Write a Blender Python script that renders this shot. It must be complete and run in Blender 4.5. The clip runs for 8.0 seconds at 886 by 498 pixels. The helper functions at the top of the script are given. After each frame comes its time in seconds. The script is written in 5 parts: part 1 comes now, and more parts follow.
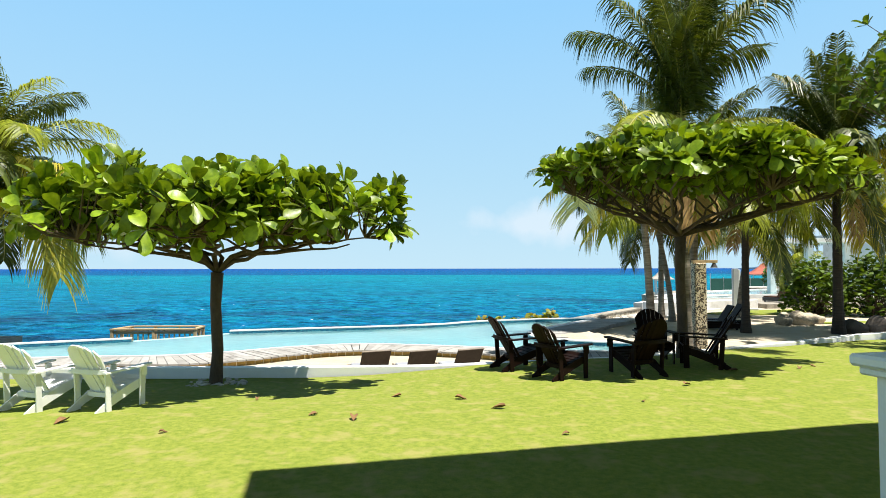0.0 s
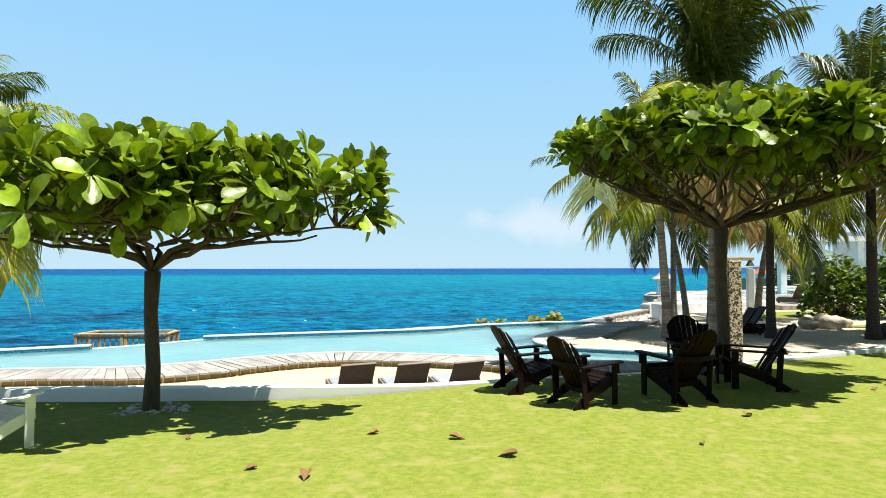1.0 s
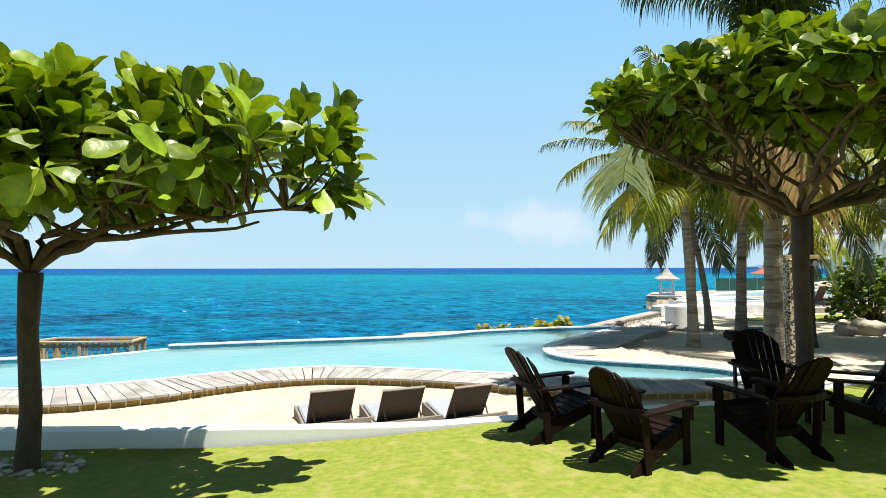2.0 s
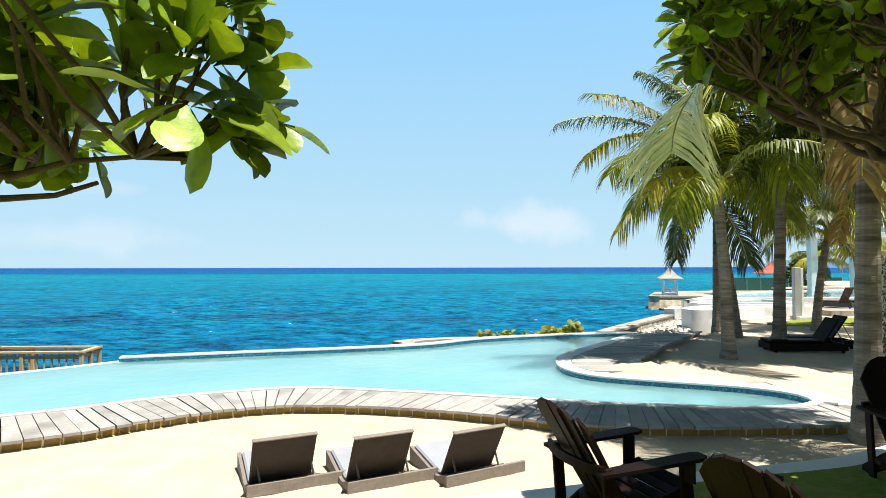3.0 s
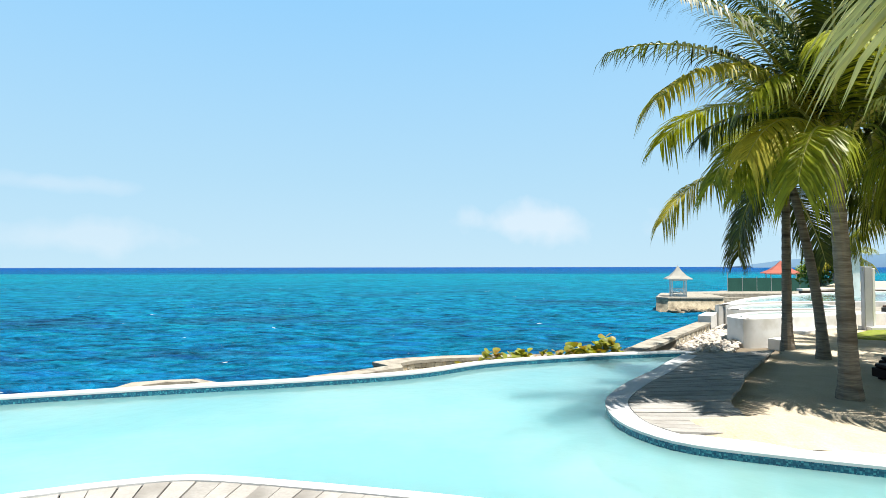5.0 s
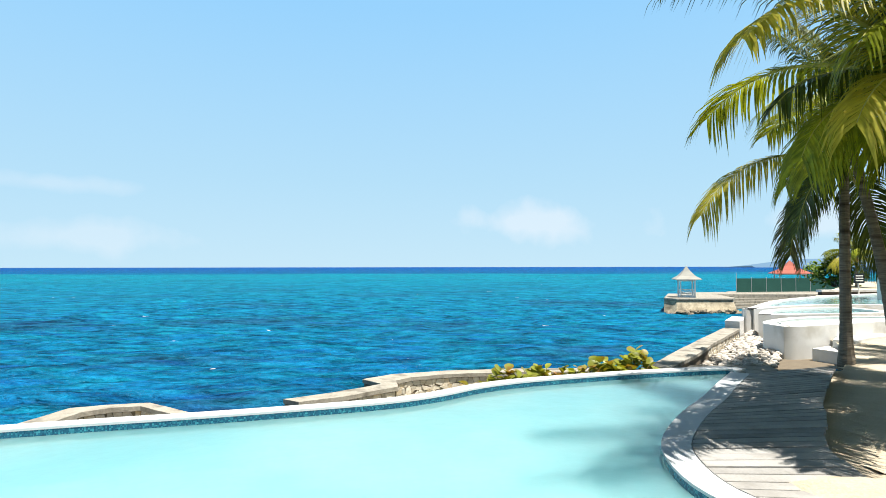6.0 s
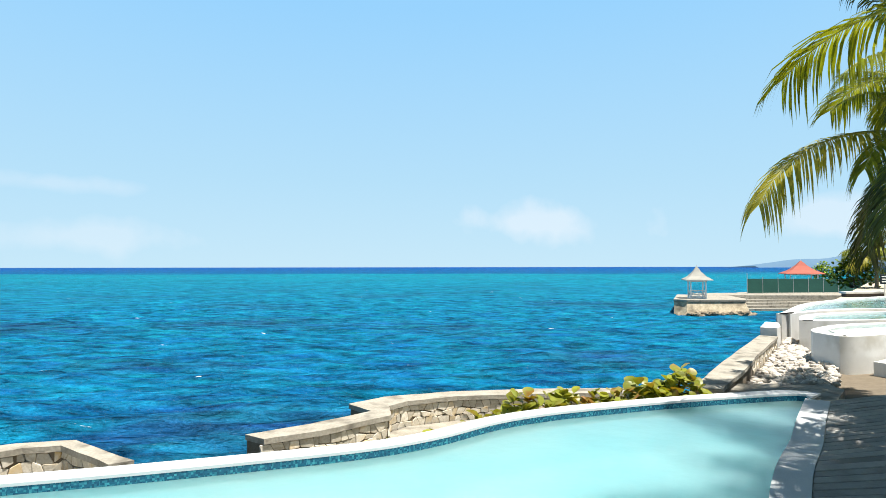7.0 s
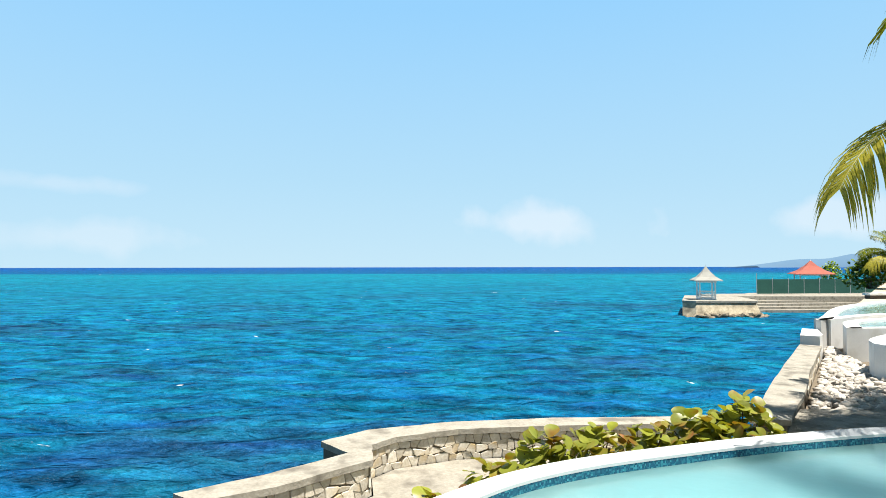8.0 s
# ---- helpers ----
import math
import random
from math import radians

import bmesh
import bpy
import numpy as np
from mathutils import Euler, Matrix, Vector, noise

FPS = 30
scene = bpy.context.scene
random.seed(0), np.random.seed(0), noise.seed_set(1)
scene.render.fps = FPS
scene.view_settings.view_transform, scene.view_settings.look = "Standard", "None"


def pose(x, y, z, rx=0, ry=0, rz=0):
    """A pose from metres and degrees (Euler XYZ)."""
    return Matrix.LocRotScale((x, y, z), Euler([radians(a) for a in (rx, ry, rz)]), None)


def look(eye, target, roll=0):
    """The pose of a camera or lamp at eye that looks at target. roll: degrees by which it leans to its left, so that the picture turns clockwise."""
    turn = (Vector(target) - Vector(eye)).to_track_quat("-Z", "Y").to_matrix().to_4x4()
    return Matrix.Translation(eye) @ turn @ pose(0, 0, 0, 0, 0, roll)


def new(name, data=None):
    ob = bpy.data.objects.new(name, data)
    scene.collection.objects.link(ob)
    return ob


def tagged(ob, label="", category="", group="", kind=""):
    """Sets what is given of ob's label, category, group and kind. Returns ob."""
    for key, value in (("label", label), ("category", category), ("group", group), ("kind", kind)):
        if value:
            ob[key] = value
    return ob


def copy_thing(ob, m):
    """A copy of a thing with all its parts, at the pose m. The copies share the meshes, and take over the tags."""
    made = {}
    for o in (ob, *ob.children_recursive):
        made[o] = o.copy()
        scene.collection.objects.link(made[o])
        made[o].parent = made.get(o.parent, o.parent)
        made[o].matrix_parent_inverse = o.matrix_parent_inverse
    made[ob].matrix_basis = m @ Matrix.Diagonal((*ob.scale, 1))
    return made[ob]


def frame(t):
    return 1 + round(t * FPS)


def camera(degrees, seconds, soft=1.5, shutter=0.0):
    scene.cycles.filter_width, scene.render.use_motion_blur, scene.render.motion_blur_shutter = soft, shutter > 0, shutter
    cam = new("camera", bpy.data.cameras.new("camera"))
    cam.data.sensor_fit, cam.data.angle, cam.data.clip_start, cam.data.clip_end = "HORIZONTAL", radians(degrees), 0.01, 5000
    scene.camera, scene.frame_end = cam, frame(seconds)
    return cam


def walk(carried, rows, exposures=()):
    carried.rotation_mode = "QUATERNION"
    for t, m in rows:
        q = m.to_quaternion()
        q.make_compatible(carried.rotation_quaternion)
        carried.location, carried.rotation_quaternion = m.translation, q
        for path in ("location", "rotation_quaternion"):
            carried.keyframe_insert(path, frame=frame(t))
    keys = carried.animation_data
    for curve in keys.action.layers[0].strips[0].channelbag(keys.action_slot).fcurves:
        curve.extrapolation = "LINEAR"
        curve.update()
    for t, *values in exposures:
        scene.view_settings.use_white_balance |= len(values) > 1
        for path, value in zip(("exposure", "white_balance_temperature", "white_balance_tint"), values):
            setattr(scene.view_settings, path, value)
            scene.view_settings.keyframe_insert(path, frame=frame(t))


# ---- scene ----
cam = camera(76.0, 8.0, soft=0.65)
PATH = [
    (0, 0.000, -0.000, 1.815, 91.909, 0.09, 0.159),
    (0.5, 0.044, 0.907, 1.792, 91.903, 0.09, 0.069),
    (1, 0.075, 1.899, 1.784, 91.898, 0.09, -0.037),
    (1.5, 0.080, 2.974, 1.788, 91.892, 0.09, -0.126),
    (3, 0.126, 6.411, 1.788, 91.806, 0.09, -0.509),
    (3.5, 0.148, 7.555, 1.780, 91.799, 0.09, -0.619),
    (4, 0.178, 8.695, 1.775, 91.791, 0.09, -0.797),
    (4.5, 0.205, 9.836, 1.772, 91.784, 0.09, -0.865),
    (6, 0.209, 13.256, 1.805, 91.761, 0.09, -0.745),
    (6.5, 0.205, 14.421, 1.810, 91.764, 0.09, -0.605),
    (7, 0.217, 15.628, 1.816, 91.766, 0.09, -0.521),
    (7.5, 0.248, 16.807, 1.819, 91.769, 0.09, -0.446),
    (8, 0.293, 17.977, 1.822, 91.772, 0.09, -0.400),
]
walk(cam, [(t, pose(x, y, z, rx, ry, rz)) for t, x, y, z, rx, ry, rz in PATH])

from mathutils import geometry

# ---------------------------------------------------------------- light
HAZE = 4.98
SUN = Vector((-0.25, 0.18, -1.0))
sun_el = math.atan2(1.0, math.hypot(SUN.x, SUN.y))
world = bpy.data.worlds.new("sky")
scene.world = world
world.use_nodes = True
wn, wl = world.node_tree.nodes, world.node_tree.links
wn.clear()
sky = wn.new("ShaderNodeTexSky")
sky.sky_type, sky.sun_disc = "NISHITA", False
sky.sun_elevation = sun_el
sky.sun_rotation = math.atan2(-SUN.x, -SUN.y)
sky.altitude, sky.air_density, sky.dust_density, sky.ozone_density = 0, 1.0, 0.4, 2.0
# low fair-weather clouds near the horizon
tc = wn.new("ShaderNodeTexCoord")
sep = wn.new("ShaderNodeSeparateXYZ")
wl.new(tc.outputs["Generated"], sep.inputs[0])
# bright sea haze: the sky pales towards the horizon
haze = wn.new("ShaderNodeValToRGB")
haze.color_ramp.elements[0].position, haze.color_ramp.elements[0].color = 0.0, (0.60, 0.85, 1.0, 1)
haze.color_ramp.elements[1].position, haze.color_ramp.elements[1].color = 0.42, (0.335, 0.685, 1.04, 1)
el = haze.color_ramp.elements.new(0.15)
el.color = (0.49, 0.785, 1.0, 1)
wl.new(sep.outputs["Z"], haze.inputs[0])
hot = wn.new("ShaderNodeMixRGB")
hot.blend_type, hot.inputs[0].default_value, hot.inputs[2].default_value = "MULTIPLY", 1.0, (HAZE, HAZE, HAZE, 1)
wl.new(haze.outputs[0], hot.inputs[1])
thin = wn.new("ShaderNodeMapRange")
thin.inputs["From Min"].default_value, thin.inputs["From Max"].default_value = 0.46, 0.66
thin.inputs["To Min"].default_value, thin.inputs["To Max"].default_value = 0.92, 0.0
wl.new(sep.outputs["Z"], thin.inputs["Value"])
air = wn.new("ShaderNodeMixRGB")
wl.new(thin.outputs[0], air.inputs[0])
deep = wn.new("ShaderNodeMixRGB")
deep.blend_type, deep.inputs[0].default_value, deep.inputs[2].default_value = "MULTIPLY", 1.0, (0.095, 0.095, 0.095, 1)
wl.new(sky.outputs[0], deep.inputs[1])
wl.new(deep.outputs[0], air.inputs[1])
wl.new(hot.outputs[0], air.inputs[2])
# fair-weather clouds low over the sea
puff = wn.new("ShaderNodeTexNoise")
puff.inputs["Scale"].default_value, puff.inputs["Detail"].default_value = 9.0, 5.0
wl.new(tc.outputs["Generated"], puff.inputs["Vector"])
last = air.outputs[0]
for az, up, wide, high, amount in ((10.0, 4.2, 15.0, 2.7, 0.45), (-31.5, 2.6, 10.0, 2.2, 0.28), (-34.0, 7.0, 8.0, 1.1, 0.22), (36.0, 4.0, 7.0, 2.0, 0.4), (60.0, 6.0, 14.0, 3.0, 0.5), (-75.0, 6.0, 16.0, 3.0, 0.5)):
    c = Vector((math.sin(radians(az)) * math.cos(radians(up)), math.cos(radians(az)) * math.cos(radians(up)), math.sin(radians(up))))
    away = wn.new("ShaderNodeVectorMath")
    away.operation, away.inputs[1].default_value = "SUBTRACT", c
    wl.new(tc.outputs["Generated"], away.inputs[0])
    size = wn.new("ShaderNodeVectorMath")
    size.operation = "MULTIPLY"
    size.inputs[1].default_value = (1 / radians(wide), 1 / radians(wide), 1 / radians(high))
    wl.new(away.outputs[0], size.inputs[0])
    far_off = wn.new("ShaderNodeVectorMath")
    far_off.operation = "LENGTH"
    wl.new(size.outputs[0], far_off.inputs[0])
    ragged = wn.new("ShaderNodeMath")
    ragged.operation, ragged.inputs[1].default_value = "MULTIPLY_ADD", 2.6
    wl.new(puff.outputs[0], ragged.inputs[0])
    less = wn.new("ShaderNodeMath")
    less.operation, less.inputs[1].default_value = "MULTIPLY", -1.0
    wl.new(far_off.outputs["Value"], less.inputs[0])
    wl.new(less.outputs[0], ragged.inputs[2])
    soft_edge = wn.new("ShaderNodeMapRange")
    soft_edge.inputs["From Min"].default_value, soft_edge.inputs["From Max"].default_value = 0.55, 1.15
    soft_edge.inputs["To Min"].default_value, soft_edge.inputs["To Max"].default_value = 0.0, amount
    wl.new(ragged.outputs[0], soft_edge.inputs["Value"])
    cloudy = wn.new("ShaderNodeMixRGB")
    cloudy.inputs[2].default_value = (HAZE * 0.92, HAZE * 0.95, HAZE, 1)
    wl.new(soft_edge.outputs[0], cloudy.inputs[0])
    wl.new(last, cloudy.inputs[1])
    last = cloudy.outputs[0]
bg = wn.new("ShaderNodeBackground")
bg.inputs["Strength"].default_value = 0.1
wl.new(last, bg.inputs["Color"])
wout = wn.new("ShaderNodeOutputWorld")
wl.new(bg.outputs[0], wout.inputs[0])

sun = new("sun", bpy.data.lights.new("sun", "SUN"))
sun.data.energy, sun.data.angle, sun.data.color = 5.0, radians(0.55), (1.0, 0.95, 0.86)
sun.matrix_world = look((0, 0, 60), Vector((0, 0, 60)) + SUN)
scene.view_settings.exposure = 1.05


# ---------------------------------------------------------------- materials
def surface(name, a, b, scale=4.0, rough=0.75, bump=0.15, fine=40.0, spread=0.35, stain=None, stain_scale=0.7,
            through_light=0.0, metal=0.0, vary=0.25, gloss=0.4, stretched=(1, 1, 1), depth=0.02):
    """A procedural surface: two base colours mixed by noise at two scales, an optional stain, grain in the bump."""
    m = bpy.data.materials.new(name)
    m.use_nodes = True
    n, l = m.node_tree.nodes, m.node_tree.links
    p = n["Principled BSDF"]
    p.inputs["Roughness"].default_value, p.inputs["Metallic"].default_value = rough, metal
    p.inputs["Specular IOR Level"].default_value = gloss
    c = n.new("ShaderNodeTexCoord")
    mp = n.new("ShaderNodeMapping")
    mp.inputs["Scale"].default_value = stretched
    l.new(c.outputs["Object"], mp.inputs[0])
    info = n.new("ShaderNodeObjectInfo")
    shift = n.new("ShaderNodeVectorMath")
    shift.operation = "ADD"
    many = n.new("ShaderNodeMath")
    many.operation = "MULTIPLY"
    many.inputs[1].default_value = 37.0
    l.new(info.outputs["Random"], many.inputs[0])
    l.new(mp.outputs[0], shift.inputs[0])
    l.new(many.outputs[0], shift.inputs[1])
    n1 = n.new("ShaderNodeTexNoise")
    n1.inputs["Scale"].default_value, n1.inputs["Detail"].default_value = scale, 5.0
    l.new(shift.outputs[0], n1.inputs["Vector"])
    n2 = n.new("ShaderNodeTexNoise")
    n2.inputs["Scale"].default_value, n2.inputs["Detail"].default_value = fine, 3.0
    l.new(shift.outputs[0], n2.inputs["Vector"])
    both = n.new("ShaderNodeMath")
    both.operation = "MULTIPLY_ADD"
    both.inputs[1].default_value = 0.45
    l.new(n2.outputs[0], both.inputs[0])
    half = n.new("ShaderNodeMath")
    half.operation = "MULTIPLY"
    half.inputs[1].default_value = 0.55
    l.new(n1.outputs[0], half.inputs[0])
    l.new(half.outputs[0], both.inputs[2])
    ramp = n.new("ShaderNodeValToRGB")
    ramp.color_ramp.elements[0].position, ramp.color_ramp.elements[1].position = 0.5 - spread / 2, 0.5 + spread / 2
    ramp.color_ramp.elements[0].color, ramp.color_ramp.elements[1].color = (*a, 1), (*b, 1)
    l.new(both.outputs[0], ramp.inputs[0])
    col = ramp.outputs[0]
    if stain:
        n3 = n.new("ShaderNodeTexNoise")
        n3.inputs["Scale"].default_value, n3.inputs["Detail"].default_value = stain_scale, 4.0
        l.new(shift.outputs[0], n3.inputs["Vector"])
        r3 = n.new("ShaderNodeValToRGB")
        r3.color_ramp.elements[0].position, r3.color_ramp.elements[1].position = 0.52, 0.7
        l.new(n3.outputs[0], r3.inputs[0])
        mx = n.new("ShaderNodeMixRGB")
        mx.inputs[2].default_value = (*stain, 1)
        l.new(r3.outputs[0], mx.inputs[0])
        l.new(col, mx.inputs[1])
        col = mx.outputs[0]
    if vary:
        hsv = n.new("ShaderNodeHueSaturation")
        val = n.new("ShaderNodeMath")
        val.operation = "MULTIPLY_ADD"
        val.inputs[1].default_value, val.inputs[2].default_value = vary, 1 - vary / 2
        isl = n.new("ShaderNodeNewGeometry")
        mixr = n.new("ShaderNodeMath")
        mixr.operation = "ADD"
        l.new(info.outputs["Random"], mixr.inputs[0])
        l.new(isl.outputs["Random Per Island"], mixr.inputs[1])
        fr = n.new("ShaderNodeMath")
        fr.operation = "FRACT"
        l.new(mixr.outputs[0], fr.inputs[0])
        l.new(fr.outputs[0], val.inputs[0])
        l.new(val.outputs[0], hsv.inputs["Value"])
        l.new(col, hsv.inputs["Color"])
        col = hsv.outputs[0]
    l.new(col, p.inputs["Base Color"])
    if bump:
        bp = n.new("ShaderNodeBump")
        bp.inputs["Strength"].default_value, bp.inputs["Distance"].default_value = bump, depth
        l.new(both.outputs[0], bp.inputs["Height"])
        l.new(bp.outputs[0], p.inputs["Normal"])
    if through_light:
        tr = n.new("ShaderNodeBsdfTranslucent")
        warm = n.new("ShaderNodeMixRGB")
        warm.blend_type = "MULTIPLY"
        warm.inputs[0].default_value = 1.0
        warm.inputs[2].default_value = (1.5, 1.35, 0.5, 1)
        l.new(col, warm.inputs[1])
        l.new(warm.outputs[0], tr.inputs[0])
        mixs = n.new("ShaderNodeMixShader")
        mixs.inputs[0].default_value = through_light
        l.new(p.outputs[0], mixs.inputs[1])
        l.new(tr.outputs[0], mixs.inputs[2])
        l.new(mixs.outputs[0], n["Material Output"].inputs[0])
    return m


M = {}
M["grass"] = surface("grass", (0.115, 0.165, 0.020), (0.245, 0.270, 0.050), 14.0, 0.9, 0.9, 75, 0.36, stain=(0.255, 0.245, 0.075), stain_scale=4.5, vary=0, gloss=0.1)
M["sand"] = surface("sand", (0.386, 0.316, 0.224), (0.525, 0.464, 0.363), 2.2, 0.95, 0.6, 26, 0.5, vary=0, gloss=0.1, depth=0.06)
M["white_plaster"] = surface("white_plaster", (0.56, 0.555, 0.54), (0.68, 0.68, 0.665), 2.5, 0.7, 0.15, 35, 0.5, stain=(0.48, 0.465, 0.43), stain_scale=1.3, vary=0)
M["coping"] = surface("coping_stone", (0.458, 0.474, 0.482), (0.572, 0.588, 0.597), 3.0, 0.65, 0.2, 40, 0.5, vary=0.06)
M["concrete"] = surface("weathered_concrete", (0.20, 0.18, 0.145), (0.40, 0.375, 0.32), 2.6, 0.9, 0.8, 22, 0.5, stain=(0.15, 0.135, 0.11), stain_scale=2.4, vary=0.1, depth=0.03)
M["deck"] = surface("weathered_deck_wood", (0.239, 0.229, 0.215), (0.38, 0.369, 0.351), 3.0, 0.85, 0.4, 30, 0.5, stain=(0.19, 0.179, 0.165), stain_scale=1.2, vary=0.22)
M["fascia"] = surface("treated_timber", (0.25, 0.155, 0.035), (0.42, 0.28, 0.075), 2.0, 0.8, 0.3, 20, 0.5, vary=0.1)
# pale colour standing for sunlight that falls through the deck gaps
M["gap_light"] = surface("gap_light", (0.527, 0.425, 0.238), (0.646, 0.544, 0.34), 4.0, 0.8, 0.2, 30, 0.5, vary=0.2)
M["rail_wood"] = surface("rail_wood", (0.357, 0.246, 0.119), (0.493, 0.365, 0.212), 4.0, 0.8, 0.2, 30, 0.5, vary=0.3)
M["pool_floor"] = surface("pool_plaster", (0.264, 0.478, 0.49), (0.371, 0.543, 0.54), 0.9, 0.8, 0.0, 3, 0.4, stain=(0.429, 0.564, 0.5), stain_scale=0.45, vary=0)
M["stone"] = surface("field_stone", (0.36, 0.306, 0.216), (0.72, 0.684, 0.612), 5.0, 0.9, 0.6, 30, 0.5, stain=(0.45, 0.333, 0.171), stain_scale=2.5, vary=0.6)
M["mortar"] = surface("mortar", (0.10, 0.08, 0.055), (0.20, 0.165, 0.12), 6.0, 0.95, 0.4, 40, 0.6, vary=0)
M["rock"] = surface("beach_rock", (0.32, 0.28, 0.24), (0.60, 0.56, 0.50), 5.0, 0.9, 0.6, 30, 0.6, vary=0.6)
M["boulder"] = surface("tan_boulder", (0.27, 0.22, 0.15), (0.58, 0.50, 0.38), 3.5, 0.9, 0.9, 20, 0.45, stain=(0.20, 0.165, 0.12), stain_scale=2.0, vary=0.3, depth=0.06)
M["dark_rock"] = surface("dark_rock", (0.035, 0.03, 0.026), (0.12, 0.10, 0.085), 4.0, 0.9, 0.5, 25, 0.6, vary=0.4)
M["wet_rock"] = surface("shore_rock", (0.10, 0.08, 0.055), (0.30, 0.25, 0.18), 1.2, 0.85, 0.5, 8, 0.6, vary=0.5)
M["rubble"] = surface("rubble_masonry", (0.22, 0.18, 0.12), (0.58, 0.50, 0.36), 1.6, 0.9, 0.6, 5, 0.45, stain=(0.14, 0.115, 0.08), stain_scale=0.6, vary=0)
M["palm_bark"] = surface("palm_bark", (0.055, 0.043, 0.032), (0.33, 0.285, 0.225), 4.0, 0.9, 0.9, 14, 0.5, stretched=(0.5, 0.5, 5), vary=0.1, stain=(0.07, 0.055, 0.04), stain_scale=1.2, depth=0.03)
# copy of the palm bark with the shade put into its colour
M["palm_bark_shaded"] = surface("shaded_palm_bark", (0.012, 0.010, 0.008), (0.06, 0.048, 0.036), 4.0, 0.9, 0.9, 14, 0.5, stretched=(0.5, 0.5, 5), vary=0.1, depth=0.03)
M["bark"] = surface("tree_bark", (0.035, 0.024, 0.016), (0.12, 0.083, 0.055), 9.0, 0.9, 0.6, 50, 0.6, stretched=(2, 2, 0.6), vary=0.1)
# light put into colour: palm_frond is the shaded copy, sunlit_frond the lit one
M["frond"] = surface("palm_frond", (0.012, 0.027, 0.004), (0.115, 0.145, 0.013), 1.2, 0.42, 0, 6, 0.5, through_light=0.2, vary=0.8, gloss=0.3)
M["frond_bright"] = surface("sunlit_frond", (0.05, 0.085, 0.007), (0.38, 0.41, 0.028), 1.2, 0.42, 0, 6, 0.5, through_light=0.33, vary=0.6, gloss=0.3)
M["frond_yellow"] = surface("yellowing_frond", (0.22, 0.22, 0.022), (0.50, 0.42, 0.05), 1.2, 0.5, 0, 6, 0.5, through_light=0.3, vary=0.4, gloss=0.3)
# white sun sheen put into the base colour, besides the real gloss
M["frond_pale"] = surface("pale_sheen_frond", (0.46, 0.48, 0.22), (0.74, 0.74, 0.42), 1.2, 0.24, 0, 6, 0.5, through_light=0.3, vary=0.4, gloss=1.0)
M["frond_dry"] = surface("dry_frond", (0.22, 0.13, 0.05), (0.42, 0.29, 0.12), 1.5, 0.8, 0, 6, 0.5, through_light=0.2, vary=0.4)
M["rachis"] = surface("frond_stem", (0.26, 0.25, 0.05), (0.42, 0.38, 0.09), 3, 0.5, 0, 10, 0.5, vary=0.2)
M["leaf"] = surface("almond_leaf", (0.036, 0.092, 0.006), (0.26, 0.355, 0.018), 2.6, 0.38, 0.35, 14, 0.42, through_light=0.22, vary=1.0, gloss=0.3, depth=0.03)
M["leaf_dark"] = surface("bush_leaf", (0.0272, 0.06, 0.0064), (0.12, 0.192, 0.016), 1.2, 0.5, 0.2, 9, 0.5, through_light=0.25, vary=0.7, gloss=0.3)
M["leaf_grape"] = surface("sea_grape_leaf", (0.136, 0.162, 0.017), (0.306, 0.323, 0.0425), 3.0, 0.4, 0, 9, 0.5, stain=(0.255, 0.085, 0.0213), stain_scale=2.2, through_light=0.3, vary=0.5, gloss=0.5)
M["dry_leaf"] = surface("dry_leaf", (0.10, 0.05, 0.02), (0.27, 0.15, 0.06), 14.0, 0.8, 0.2, 60, 0.6, vary=0.3)
M["dark_wood"] = surface("dark_stained_wood", (0.004, 0.0024, 0.002), (0.017, 0.0075, 0.0055), 6.0, 0.55, 0.25, 45, 0.6, vary=0.35, gloss=0.07)
M["white_paint"] = surface("white_painted_wood", (0.68, 0.685, 0.67), (0.78, 0.785, 0.77), 5.0, 0.5, 0.1, 50, 0.5, vary=0.08, gloss=0.5)
M["wicker"] = surface("grey_wicker", (0.12, 0.10, 0.085), (0.26, 0.225, 0.19), 14.0, 0.8, 0.5, 90, 0.6, vary=0.1)
M["sling"] = surface("dark_sling_fabric", (0.020, 0.014, 0.011), (0.05, 0.036, 0.028), 10.0, 0.85, 0.3, 110, 0.6, vary=0.1)
M["cushion"] = surface("grey_cushion", (0.224, 0.24, 0.272), (0.304, 0.32, 0.352), 5.0, 0.9, 0.2, 60, 0.5, vary=0.1)
M["brown_sling"] = surface("brown_sling", (0.055, 0.028, 0.018), (0.11, 0.056, 0.036), 8.0, 0.85, 0.3, 60, 0.6, vary=0.1)
M["red_roof"] = surface("red_shingle_roof", (0.26, 0.06, 0.04), (0.40, 0.115, 0.08), 1.2, 0.8, 0.3, 10, 0.6, vary=0)
M["grey_roof"] = surface("weathered_shingles", (0.22, 0.215, 0.19), (0.38, 0.37, 0.33), 1.5, 0.85, 0.3, 12, 0.6, vary=0)
M["green_net"] = surface("green_screen_mesh", (0.008, 0.055, 0.045), (0.02, 0.10, 0.078), 0.5, 0.85, 0.2, 6, 0.6, vary=0.1)
M["grey_paint"] = surface("grey_paint", (0.30, 0.31, 0.33), (0.42, 0.43, 0.45), 2.0, 0.7, 0.1, 30, 0.5, vary=0)
M["dark_metal"] = surface("dark_metal", (0.03, 0.03, 0.032), (0.06, 0.06, 0.062), 4.0, 0.5, 0.1, 30, 0.5, vary=0)
M["roof_slab"] = surface("painted_fascia", (0.55, 0.54, 0.52), (0.68, 0.67, 0.65), 1.0, 0.8, 0.1, 20, 0.5, vary=0)
